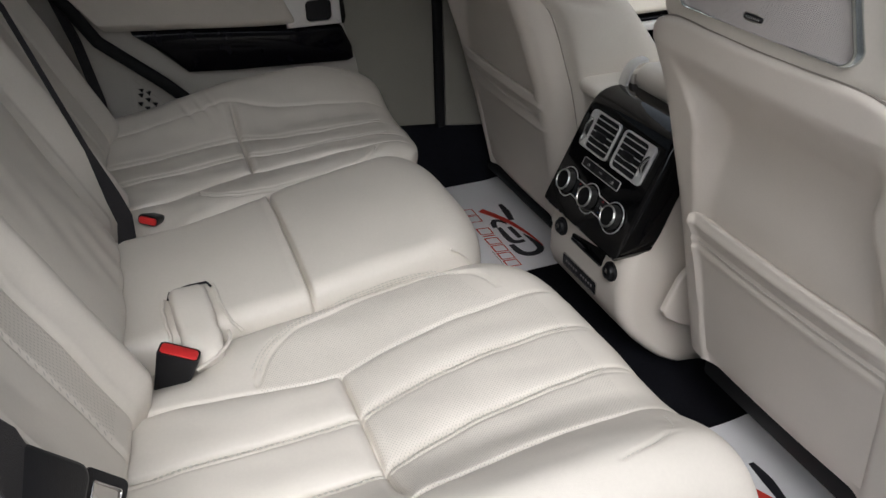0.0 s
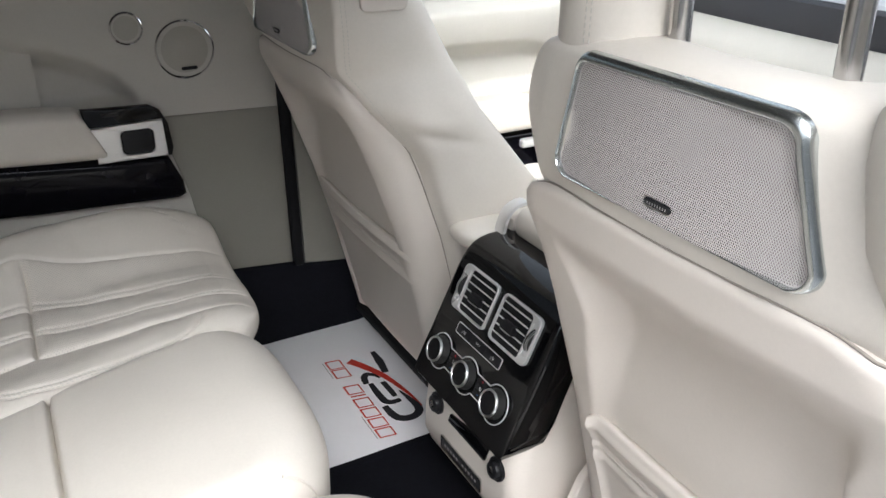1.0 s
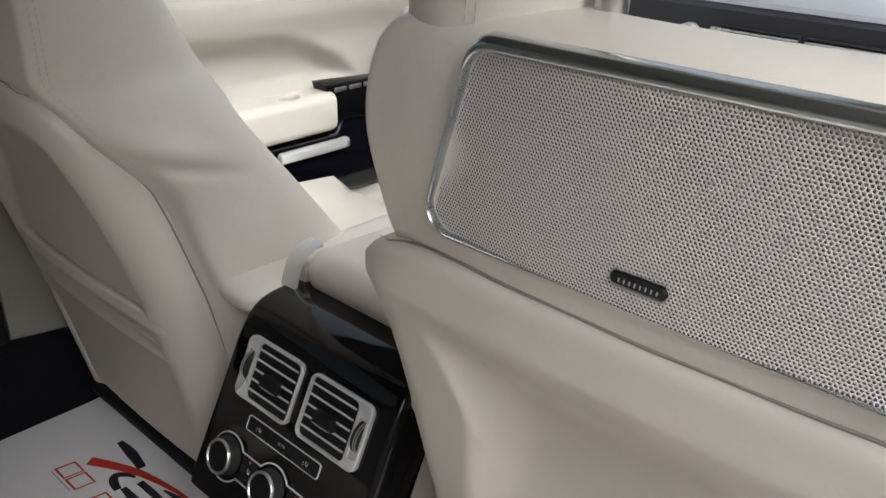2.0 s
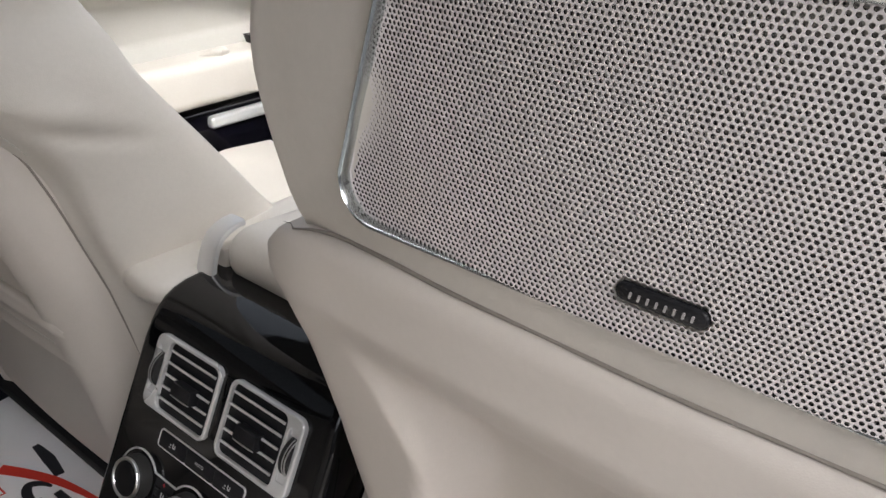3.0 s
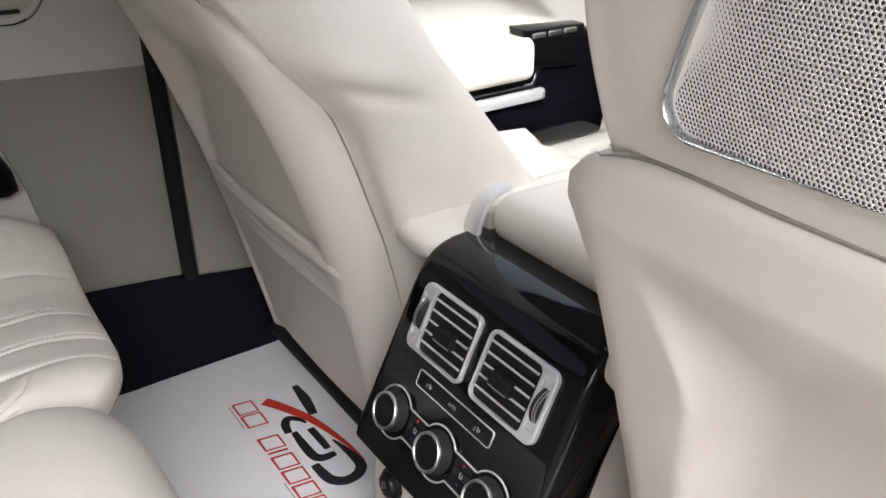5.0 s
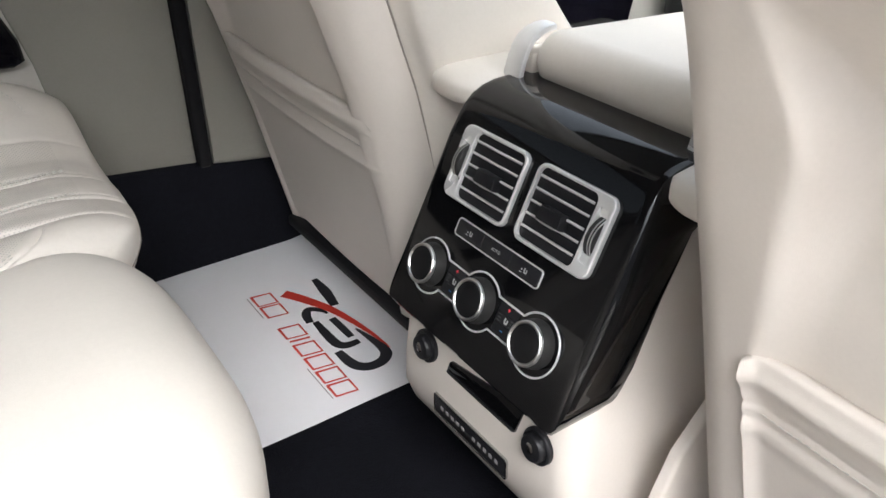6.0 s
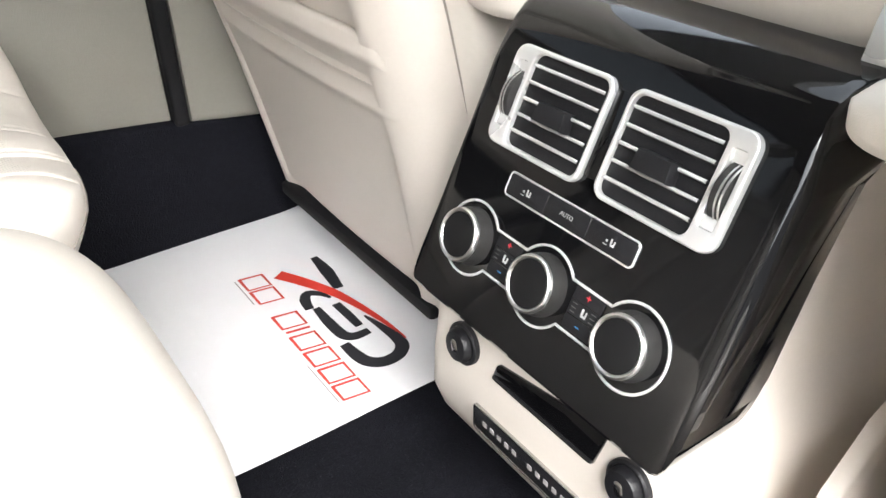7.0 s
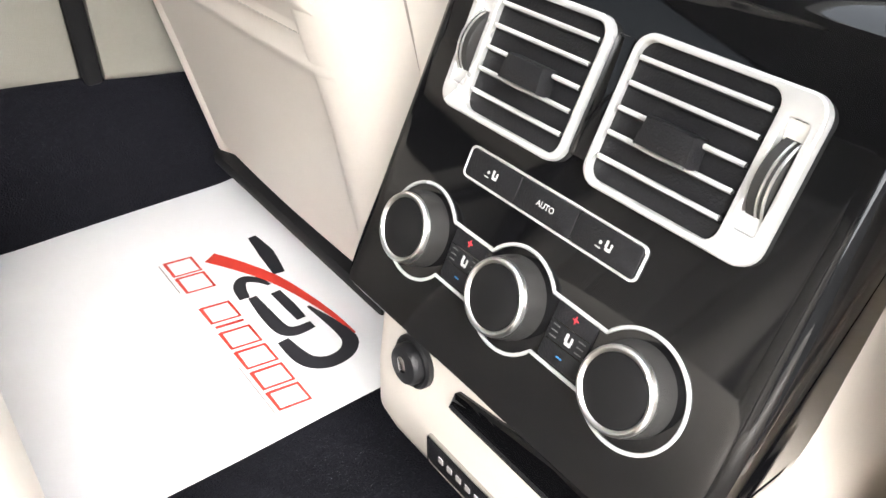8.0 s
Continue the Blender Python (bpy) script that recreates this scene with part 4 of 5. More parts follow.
def vent(side):
    """One of the two air vents; side -1 lies at the far side, 1 at the near side."""
    cx, cb, w, h = side * 0.0548, 0.1074, 0.0956, 0.0735
    sa = side * 0.0925
    grid = rounded(0.0725, 0.0665, 0.007, 6, side * 0.0466, cb)
    slot = rounded(0.0104, 0.0480, 0.0022, 4, sa, cb + 0.001)
    v = part("air_vent", pierced(CM, rounded(w, h, 0.010, 6, cx, cb), [grid, slot], 0.0056, 0.0014), SILVER, PANEL, "silver vent frame", 50)
    part("vent_well", plate(CM, rounded(0.073, 0.067, 0.007, 5, side * 0.0466, cb), 0.0010, 0, 0.0002), BLACK, v)
    part("wheel_well", plate(CM, rounded(0.0106, 0.0484, 0.0022, 4, sa, cb + 0.001), 0.0004, 0, 0.0002), BLACK, v)
    for i in range(5):
        b = cb - 0.0235 + 0.0118 * i
        m = CM @ Matrix.Translation((side * 0.0466, b, 0.0012)) @ Matrix.Rotation(radians(-25), 4, "X")
        bm = stack(m, [(rounded(0.070, 0.0022, 0.0008, 2), 0.0), (rounded(0.070, 0.0022, 0.0008, 2), 0.0035)])
        part("slat", bm, BLACK, v)
        part("slat_edge", tube([CM @ Vector((side * 0.0466 + q, b + 0.0012, 0.0044)) for q in (-0.0338, -0.0334, -0.0326, 0.0326, 0.0334, 0.0338)], 0.00125, 8), SILVER, v, "silver slat edge")
    m = CM @ Matrix.Translation((side * 0.0455 + 0.001, cb - 0.0035, 0.0))
    tab = [(-0.0150, -0.0062), (0.0150, -0.0062), (0.0135, 0.0075), (-0.0135, 0.0075)]
    bm = stack(m, [(tab, 0.002), (tab, 0.0105), ([(p[0] * 0.94, p[1] * 0.88) for p in tab], 0.0122), ([(p[0] * 0.82, p[1] * 0.65) for p in tab], 0.0128)])
    vt = part("vent_tab", bm, BLACK, v)
    part("tab_edge", tube([m @ Vector((q, -0.0060 - 0.0008 * (1 - (q / 0.0132) ** 2), 0.0108)) for q in steps(-0.0132, 0.0132, 8)], 0.0010, 8), SATIN, vt, "silver lower edge")
    # thumb wheel in its slot, with pale ramps at the slot's ends
    for b0, b1, h0, h1 in ((-0.0226, -0.0152, 0.0046, 0.0034), (0.0246, 0.0160, 0.0030, 0.0008)):
        bm = bmesh.new()
        lo = [bm.verts.new(CM @ Vector((sa + q, cb + b, 0.0003))) for q, b in ((-0.0050, b0), (0.0050, b0), (0.0050, b1), (-0.0050, b1))]
        hi = [bm.verts.new(CM @ Vector((sa + q, cb + b, z))) for q, b, z in ((-0.0050, b0, h0), (0.0050, b0, h0), (0.0050, b1, h1), (-0.0050, b1, h1))]
        bm.faces.new(hi)
        for i in range(4):
            bm.faces.new((lo[i], lo[(i + 1) % 4], hi[(i + 1) % 4], hi[i]))
        bmesh.ops.recalc_face_normals(bm, faces=bm.faces)
        part("slot_ramp", bm, SILVER, v)
    m = CM @ Matrix.Translation((sa, cb, -0.010)) @ Matrix.Rotation(radians(90), 4, "Y")
    wheel = part("thumb_wheel", stack(m, [(circle(0.0195, 36), -0.0042), (circle(0.0205, 36), -0.0034), (circle(0.0205, 36), 0.0034), (circle(0.0195, 36), 0.0042)]), KNOBSIDE, v, "dark thumb wheel")
    for q in (0.0012, 0.0040):
        part("wheel_rim", tube([CM @ Vector((sa + side * q, cb + 0.0203 * math.sin(a), -0.010 + 0.0205 * math.cos(a))) for a in (radians(d) for d in range(-54, 55, 6))], 0.0007, 6), SATIN, wheel)


vent(-1)
vent(1)
part("vent_bridge", plate(CM, rounded(0.013, 0.060, 0.002, 3, 0, 0.109), 0.002, 0.0006), GLOSS, PANEL)


def icon_seat(cx, cb, s, h, parent):
    bm = plate(CM, rounded(0.0018 * s, 0.0045 * s, 0.0006 * s, 2, cx - 0.0016 * s, cb + 0.0008 * s), 0.0002, 0, h)
    plate(CM, rounded(0.0045 * s, 0.0017 * s, 0.0006 * s, 2, cx + 0.0002 * s, cb - 0.0022 * s), 0.0002, 0, h, bm=bm)
    plate(CM, rounded(0.0014 * s, 0.0034 * s, 0.0005 * s, 2, cx + 0.0019 * s, cb + 0.0004 * s), 0.0002, 0, h, bm=bm)
    part("icon", bm, ICON, parent)


def button_row():
    strip = part("button_strip", rim(CM, rounded(0.1245, 0.0185, 0.004, 5, -0.0055, 0.0498), rounded(0.122, 0.016, 0.003, 5, -0.0055, 0.0498), 0.0016, 0.0004), SILVER, PANEL, "thin silver surround")
    for i in range(3):
        cx = -0.0055 + (i - 1) * 0.0405
        b = part("button", plate(CM, rounded(0.0400, 0.0155, 0.0022, 4, cx, 0.0498), 0.0018, 0.0005), BLACK, strip)
        if i != 1:
            icon_seat(cx + 0.002, 0.0498, 0.8, 0.0018, b)
            bm = plate(CM, circle(0.0009, 10, cx - 0.0030, 0.0497), 0.0002, 0, 0.0018)
            plate(CM, rounded(0.0035, 0.0007, 0.0003, 1, cx - 0.0036, 0.0470), 0.0002, 0, 0.0018, bm=bm)
            part("icon", bm, ICON, b)
        else:
            cu = bpy.data.curves.new("auto_lettering", "FONT")
            cu.body, cu.size, cu.align_x, cu.align_y, cu.extrude = "AUTO", 0.0044, "CENTER", "CENTER", 0.0001
            tx = new("auto_lettering", cu)
            cu.materials.append(ICON)
            tx.parent = b
            tx.matrix_local = Matrix.Translation(-origin_of(b)) @ CM @ Matrix.Translation((cx, 0.0498, 0.0020))


button_row()


def climate_knobs():
    R, low_c = 0.0282, -0.0012
    for i, a in enumerate((-0.0825, -0.0035, 0.078)):
        k = part("climate_knob", stack(CM @ Matrix.Translation((a, 0, 0)), [(circle(0.0222, 40), 0.0), (circle(0.0220, 40), 0.004), (circle(0.0208, 40), 0.0125), (circle(0.0190, 40), 0.0140)]), KNOBSIDE, PANEL, "dark rotary knob with chrome ring")
        lv = [(0.0204, 0.0122), (0.0203, 0.0142), (0.0198, 0.0156), (0.0188, 0.0162), (0.0177, 0.0158), (0.0170, 0.0146)]
        part("knob_ring", stack(CM @ Matrix.Translation((a, 0, 0)), [(circle(r, 48), h) for r, h in lv], False, False), SATIN, k, "satin chrome ring")
        part("knob_face", stack(CM @ Matrix.Translation((a, 0, 0)), [(circle(0.0171, 40), 0.0142), (circle(0.0155, 40), 0.0150), (circle(0.0090, 40), 0.0154), (circle(0.002, 40), 0.0155)]), KNOBFACE, k)
    # thin chrome line that runs round the knobs and the keys between them
    b1 = 0.0165
    line = []
    cs = (-0.0825, -0.0035, 0.078)
    half = math.degrees(math.asin(b1 / R))
    for d in range(180, int(half), -6):
        line.append((cs[0] + R * math.cos(radians(d)), R * math.sin(radians(d))))
    for d in range(180 - int(half), int(half), -6):
        line.append((cs[1] + R * math.cos(radians(d)), R * math.sin(radians(d))))
    for d in range(180 - int(half), -180 + int(half), -6):
        line.append((cs[2] + R * math.cos(radians(d)), R * math.sin(radians(d))))
    for d in range(-int(half), -180 + int(half), -6):
        line.append((cs[1] + R * math.cos(radians(d)), R * math.sin(radians(d))))
    for d in range(-int(half), -181, -6):
        line.append((cs[0] + R * math.cos(radians(d)), R * math.sin(radians(d))))
    part("knob_surround", tube([CM @ Vector((p[0], p[1] + low_c, 0.0006)) for p in line + line[:2]], 0.00105, 8), SILVER, PANEL, "thin chrome outline")
    for a in (-0.0430, 0.0372):
        keys = part("key_block", plate(CM, rounded(0.026, 0.031, 0.002, 3, a, 0), 0.0012, 0.0004), BLACK, PANEL, "black heating keys")
        for b in (0.0052, -0.0052):
            part("key_gap", plate(CM, rounded(0.024, 0.0005, 0.0002, 1, a, b), 0.0002, 0, 0.0012), GLOSS, keys)
        bm = plate(CM, rounded(0.0040, 0.0008, 0.0003, 1, a, 0.0105), 0.0002, 0, 0.0012)
        plate(CM, rounded(0.0008, 0.0040, 0.0003, 1, a, 0.0105), 0.00025, 0, 0.0012, bm=bm)
        part("plus_mark", bm, ICONRED, keys)
        part("minus_mark", plate(CM, rounded(0.0038, 0.0008, 0.0003, 1, a, -0.0105), 0.0002, 0, 0.0012), ICONBLUE, keys)
        icon_seat(a + 0.001, 0.0, 0.95, 0.0012, keys)
        bm = bmesh.new()
        for s in (-0.0085, 0.0085):
            for j in (-1, 0, 1):
                plate(CM, rounded(0.0045, 0.0006, 0.0002, 1, a + s, j * 0.003), 0.0002, 0, 0.0012, bm=bm)
        part("level_marks", bm, DIMPRINT, keys)


climate_knobs()


def console_lower():
    m = axes((0.006, 0, 0.225), (0, -1, 0), (0.13, 0, 1))
    for a in (-0.083, 0.098):
        s = part("power_socket", stack(m @ Matrix.Translation((a, 0.0, 0)), [(circle(0.0185, 32), -0.004), (circle(0.0185, 32), 0.003), (circle(0.0170, 32), 0.0045), (circle(0.0155, 32), 0.0045), (circle(0.0150, 32), 0.003)]), BLACK, CONSOLE, "black power socket with a cap")
        part("cap", stack(m @ Matrix.Translation((a, 0.0, 0)), [(circle(0.0142, 32), 0.002), (circle(0.0142, 32), 0.008), (circle(0.0125, 32), 0.0105), (circle(0.007, 32), 0.0115)]), BLACK, s)
        part("cap_mark", stack(m @ Matrix.Translation((a, 0.001, 0.0116)) @ Matrix.Rotation(radians(20), 4, "Z"), [(rounded(0.008, 0.012, 0.0038, 5), -0.0004), (rounded(0.006, 0.010, 0.0028, 5), 0.0006), (rounded(0.003, 0.006, 0.0014, 5), 0.0010)]), STEEL, s)
    s = part("socket_flap", plate(m, [(-0.045, -0.0085), (-0.042, -0.010), (0.063, -0.010), (0.066, -0.008), (0.074, 0.022), (0.072, 0.0245), (0.066, 0.0245), (-0.038, 0.0075), (-0.041, 0.005)], 0.004, 0.0010, -0.002), GLOSS, CONSOLE, "gloss black flap")
    part("flap_edge", tube([m @ Vector((-0.042, -0.006, 0.0022)), m @ Vector((0.066, -0.006, 0.0022))], 0.0012, 8), BLACK, s)
    m2 = axes((0.003, 0, 0.163), (0, -1, 0), (0.0, 0, 1))
    p = part("name_plate", plate(m2, rounded(0.122, 0.024, 0.003, 4, -0.003, 0), 0.003, 0.0008, -0.001), BLACK, CONSOLE, "black plate with pale bars")
    part("plate_frame", rim(m2, rounded(0.125, 0.027, 0.0035, 4, -0.003, 0), rounded(0.121, 0.023, 0.003, 4, -0.003, 0), 0.003, 0.0006, -0.0005), STEEL, p)
    for i in range(11):
        if i == 5:
            continue
        part("plate_bar", plate(m2, rounded(0.0050, 0.0052, 0.0005, 1, -0.050 + 0.0094 * i, 0), 0.0004, 0, 0.002), INKGREY, p)


console_lower()


def armrest_lid():
    t = thing("console_armrest", (0.3, 0, 0.47), "cream leather armrest lid with silver end brackets", "armrest")
    secs = []
    for y, k in ((-0.1085, 0.016), (-0.1078, 0.010), (-0.1050, 0.0048), (-0.1005, 0.0015), (-0.094, 0), (0.094, 0), (0.1005, 0.0015), (0.1050, 0.0048), (0.1078, 0.010), (0.1085, 0.016)):
        secs.append([Vector((p[0], y, p[1] - 0.055 * max(0.0, p[0] - 0.17))) for p in rounded(0.46 - 2 * k, 0.060 - 2 * k, 0.029, 10, 0.384, 0.4995)])
    part("pad", loft(secs), LEATHER, t, "", 70)
    part("hinge_cover", box(0.162, 0.50, -0.118, 0.118, 0.440, 0.472, 0.006, 2), BLACK, t, "black plastic hinge cover")
    # silver bands that rise behind the pad's ends and bend forward over them
    line = [(0.1390, 0.4790), (0.1420, 0.4900), (0.1450, 0.5010), (0.1490, 0.5110), (0.1550, 0.5195), (0.1640, 0.5250), (0.1740, 0.5280), (0.1840, 0.5285)]
    for s in (-1, 1):
        secs = []
        for i, (x, z) in enumerate(line):
            x0, z0 = line[max(0, i - 1)]
            x1, z1 = line[min(len(line) - 1, i + 1)]
            d = Vector((x1 - x0, z1 - z0)).normalized()
            nx, nz = -d.y, d.x
            h = 0.0028
            ring = []
            for a, b in ((0.1075, -1), (0.1066, 0), (0.1075, 1), (0.1105, 1.25), (0.124, 1.25), (0.1305, 0.8), (0.1325, -0.3), (0.1305, -1), (0.12, -1)):
                flare = 1.0 + 0.02 * max(0.0, 1 - i / 5) if a > 0.115 else 1.0
                ring.append(Vector((x + nx * h * b, s * a * flare, z + nz * h * b)))
            secs.append(ring)
        part("bracket", loft(secs), SILVER, t, "silver bracket", 45)
        part("bracket_side", box(0.158, 0.48, *sorted((s * 0.1115, s * 0.1285)), 0.470, 0.505, 0.004, 2), PLASTIC, t)


armrest_lid()


# ---- paper floor mats ----
def paper_mat(shift=0.0, far=0.752, near=0.268):
    t = thing("paper_mat", (0.0, 0.51 + shift, 0.004), "white printed paper floor mat lying on black carpet", "paper mat", "paper floor mats")

    def f(x, y):
        z = 0.003 + 0.010 * smooth(0.12, 0.22, x) + 0.0022 * (1 + noise.noise(Vector((x * 7, y * 7, 2.2)))) + 0.004 * smooth(-0.13, -0.22, x)
        return Vector((x, y, z))

    bm, _ = sheet(f, steps(-0.22, 0.205, 30), steps(near, far, 30))
    part("sheet", bm, PAPER, t, "", 80)

    def lift(p):
        return Vector((p[0], p[1] + shift, f(p[0], p[1] + shift).z + 0.0009))

    def band(line, w, mat, name, soft=0):
        """A flat printed stroke; w is its width or a list of widths; soft rounds its bends."""
        if soft:
            n, fine, wide = len(line), [], []
            ws = w if isinstance(w, list) else [w] * n
            for i in range(n - 1):
                p0, p1, p2, p3 = (Vector(line[min(max(i + k - 1, 0), n - 1)]) for k in range(4))
                for k in range(soft):
                    q = k / soft
                    fine.append(tuple(0.5 * (2 * p1 + (p2 - p0) * q + (2 * p0 - 5 * p1 + 4 * p2 - p3) * q * q + (3 * p1 - p0 - 3 * p2 + p3) * q ** 3)))
                    wide.append(ws[i] + (ws[i + 1] - ws[i]) * q)
            line, w = fine + [line[-1]], wide + [ws[-1]]
        bm = bmesh.new()
        rows = []
        for i, p in enumerate(line):
            a, b = Vector(line[max(0, i - 1)]), Vector(line[min(len(line) - 1, i + 1)])
            d = (b - a).normalized()
            n = Vector((-d.y, d.x)) * (w[i] if isinstance(w, list) else w) / 2
            rows.append((bm.verts.new(lift(Vector(p) + n)), bm.verts.new(lift(Vector(p) - n))))
        for r0, r1 in zip(rows, rows[1:]):
            bm.faces.new((r0[0], r0[1], r1[1], r1[0]))
        return part(name, bm, mat, t)

    # a row of plain slanted red outlines, a thin grey line under it
    for far, near in ((0.598, 0.566), (0.560, 0.527), (0.490, 0.459), (0.4500, 0.4460), (0.438, 0.408), (0.400, 0.371), (0.363, 0.335), (0.328, 0.301)):
        if far - near < 0.01:
            band([(-0.006, far), (0.025, far - 0.005)], 0.0044, INKRED, "print_bar")
        else:
            band([(-0.006, far), (0.025, far - 0.005), (0.025, near - 0.005), (-0.006, near), (-0.006, far + 0.0015)], 0.0042, INKRED, "print_bar")
    band([(-0.013, 0.598), (-0.012, 0.300)], 0.0016, INKGREY, "print_bar")
    # emblem of bold black strokes under a red sweep
    band([(0.104, 0.588), (0.103, 0.546), (0.097, 0.500)], [0.010, 0.019, 0.014], INKBLACK, "emblem_stroke", 4)
    band([(0.077, 0.486), (0.070, 0.502), (0.056, 0.512), (0.046, 0.500), (0.042, 0.478)], [0.004, 0.010, 0.014, 0.015, 0.012], INKBLACK, "emblem_stroke", 5)
    band([(0.050, 0.476), (0.049, 0.440), (0.050, 0.410), (0.055, 0.398), (0.065, 0.393), (0.082, 0.393)], [0.010, 0.015, 0.016, 0.016, 0.015, 0.012], INKBLACK, "emblem_stroke", 5)
    band([(0.076, 0.470), (0.077, 0.438), (0.077, 0.409)], [0.012, 0.013, 0.011], INKBLACK, "emblem_stroke", 4)
    band([(0.043, 0.388), (0.045, 0.359), (0.051, 0.341), (0.066, 0.330), (0.086, 0.331), (0.099, 0.342), (0.102, 0.358), (0.099, 0.388), (0.093, 0.424)], [0.013, 0.017, 0.018, 0.018, 0.018, 0.018, 0.016, 0.011, 0.003], INKBLACK, "emblem_stroke", 5)
    band([(0.043, 0.578), (0.063, 0.543), (0.085, 0.497), (0.098, 0.449), (0.107, 0.397), (0.111, 0.352)], [0.020, 0.018, 0.015, 0.011, 0.007, 0.002], INKRED, "emblem_curve", 6)
    return t


paper_mat()
paper_mat(-1.0, -0.318, -0.80)


# ---- far rear door ----
DM = axes((0, 0.752, 0), (1, 0, 0), (0, 0, 1))


def rear_door():
    t = thing("rear_door", (-0.4, 0.78, 0.1), "closed far rear door with cream trim and dark gloss band", "car door", "car doors")

    def arch(x):
        return table(x, (-0.9, 0.742), (-0.60, 0.748), (-0.50, 0.742), (-0.42, 0.722), (-0.36, 0.695), (-0.32, 0.670), (-0.29, 0.630), (-0.265, 0.575))

    def f(x, z):
        y = 0.750 - 0.018 * smooth(0.80, 0.84, z)
        y += 0.03 * smooth(0.842, 0.855, z)
        if x < -0.262:
            y += 0.045 * smooth(arch(x), arch(x) - 0.05, z) * smooth(0.588, 0.615, z)
        return Vector((x, y, z))

    bm, _ = sheet(f, steps(-1.05, -0.012, 150), steps(0.18, 0.86, 100))
    kill = [fc for fc in bm.faces if fc.calc_center_median().z < table(fc.calc_center_median().x, (-0.95, 0.72), (-0.845, 0.60), (-0.72, 0.47), (-0.60, 0.385), (-0.50, 0.33), (-0.42, 0.2), (-0.40, 0.1))]
    bmesh.ops.delete(bm, geom=kill, context="FACES")
    card = part("door_card", bm, PADDING, t, "", 60)
    # armrest pad
    secs = []
    for x, k in ((-0.772, 0.6), (-0.770, 0.85), (-0.766, 1.0), (-0.45, 1.0), (-0.385, 1.0), (-0.378, 0.97), (-0.374, 0.9)):
        zc = 0.558 - 0.085 * (x + 0.385)
        secs.append([Vector((x + (0.022 * (0.558 - p[1]) / 0.05 if x > -0.4 else -0.72 * (p[1] - 0.558) - 0.03 if x < -0.7 else 0), p[0], p[1] + zc - 0.558)) for p in rounded(0.075 * k, 0.098 * k, 0.022, 6, 0.745, 0.558)])
    part("armrest", loft(secs), LEATHER, t, "", 60)
    # dark gloss band
    band = [(-0.714, 0.541), (-0.66, 0.483), (-0.608, 0.430), (-0.50, 0.420), (-0.418, 0.416), (-0.240, 0.405), (-0.224, 0.412), (-0.226, 0.44), (-0.246, 0.490), (-0.258, 0.496), (-0.387, 0.507), (-0.55, 0.525)]
    part("trim_band", plate(DM, band, 0.055, 0.012, -0.02), DARKWOOD, t, "very dark gloss trim band", 50)
    # handle unit
    hm = axes((-0.330, 0.712, 0.545), (1, 0, -0.02), (-0.22, 0, 1))
    h = part("handle_unit", plate(hm, [(-0.050, -0.046), (0.090, -0.046), (0.095, -0.030), (0.090, 0.020), (0.078, 0.046), (0.058, 0.058), (-0.020, 0.060), (-0.062, 0.062)], 0.012, 0.004, -0.02), GLOSS, t, "gloss black handle surround")
    well = rounded(0.060, 0.048, 0.011, 5, 0.030, -0.009)
    n = len(well) // 4
    outer = [(0.079, 0.030)] * n + [(-0.052, 0.026)] * n + [(-0.046, -0.043)] * n + [(0.082, -0.043)] * n
    part("handle_plate", rim(hm, [(p[0] + 1e-5 * i, p[1]) for i, p in enumerate(outer)], well, 0.007, 0.0012, -0.010), SATIN, h, "satin silver handle plate")
    part("handle_lever", stack(hm, [(rounded(0.060, 0.048, 0.011, 5, 0.030, -0.009), -0.0085), (rounded(0.050, 0.044, 0.010, 5, 0.032, -0.009), -0.0075)]), BLACK, h, "dark handle recess")
    part("switch_tip", plate(hm, rounded(0.030, 0.006, 0.0025, 3, -0.012, 0.048), 0.003, 0.001, -0.007), BLACK, h)
    # loudspeakers
    for x, z, r in ((-0.283, 0.741, 0.026), (-0.183, 0.692, 0.052)):
        m = DM @ Matrix.Translation((x, z, 0.0))
        s = part("loudspeaker", stack(m, [(circle(r + 0.004, 48), -0.004), (circle(r + 0.004, 48), 0.004), (circle(r + 0.0015, 48), 0.006), (circle(r, 48), 0.004)], False), CHROME, t, "round loudspeaker with chrome ring")
        part("speaker_mesh", stack(m, [(circle(r + 0.001, 48), 0.001), (circle(r * 0.6, 48), 0.0035), (circle(r * 0.1, 48), 0.004)]), CLOTH, s, "grey speaker mesh")
        if r > 0.04:
            part("badge", plate(m, rounded(0.030, 0.006, 0.0025, 4, 0.004, -0.036), 0.006, 0.001), BLACK, s)
    # lower panel: grey-beige fabric, its colour also lowered for the shade there
    low = [(-0.262, 0.570), (-0.240, 0.495), (-0.215, 0.40), (-0.205, 0.33), (-0.19, 0.175), (-0.0108, 0.175), (-0.0108, 0.558)]
    part("lower_panel", plate(DM, low, 0.012, 0.004, -0.008), SHADEDTRIM, t, "grey-beige lower panel, darkened for shade", 50)
    part("sill_cap", box(-0.95, -0.02, 0.742, 0.79, 0.836, 0.862, 0.008, 3), PADDING, t)
    part("lock_pin", plate(DM, rounded(0.05, 0.012, 0.004, 3, -0.22, 0.868), 0.012, 0.002, -0.01), CHROME, t)
    # rubber seals
    seal = [(-0.95, 0.712, 0.78), (-0.88, 0.712, 0.68), (-0.825, 0.712, 0.608), (-0.782, 0.712, 0.527), (-0.712, 0.712, 0.462), (-0.665, 0.712, 0.418), (-0.628, 0.712, 0.378), (-0.57, 0.712, 0.32)]
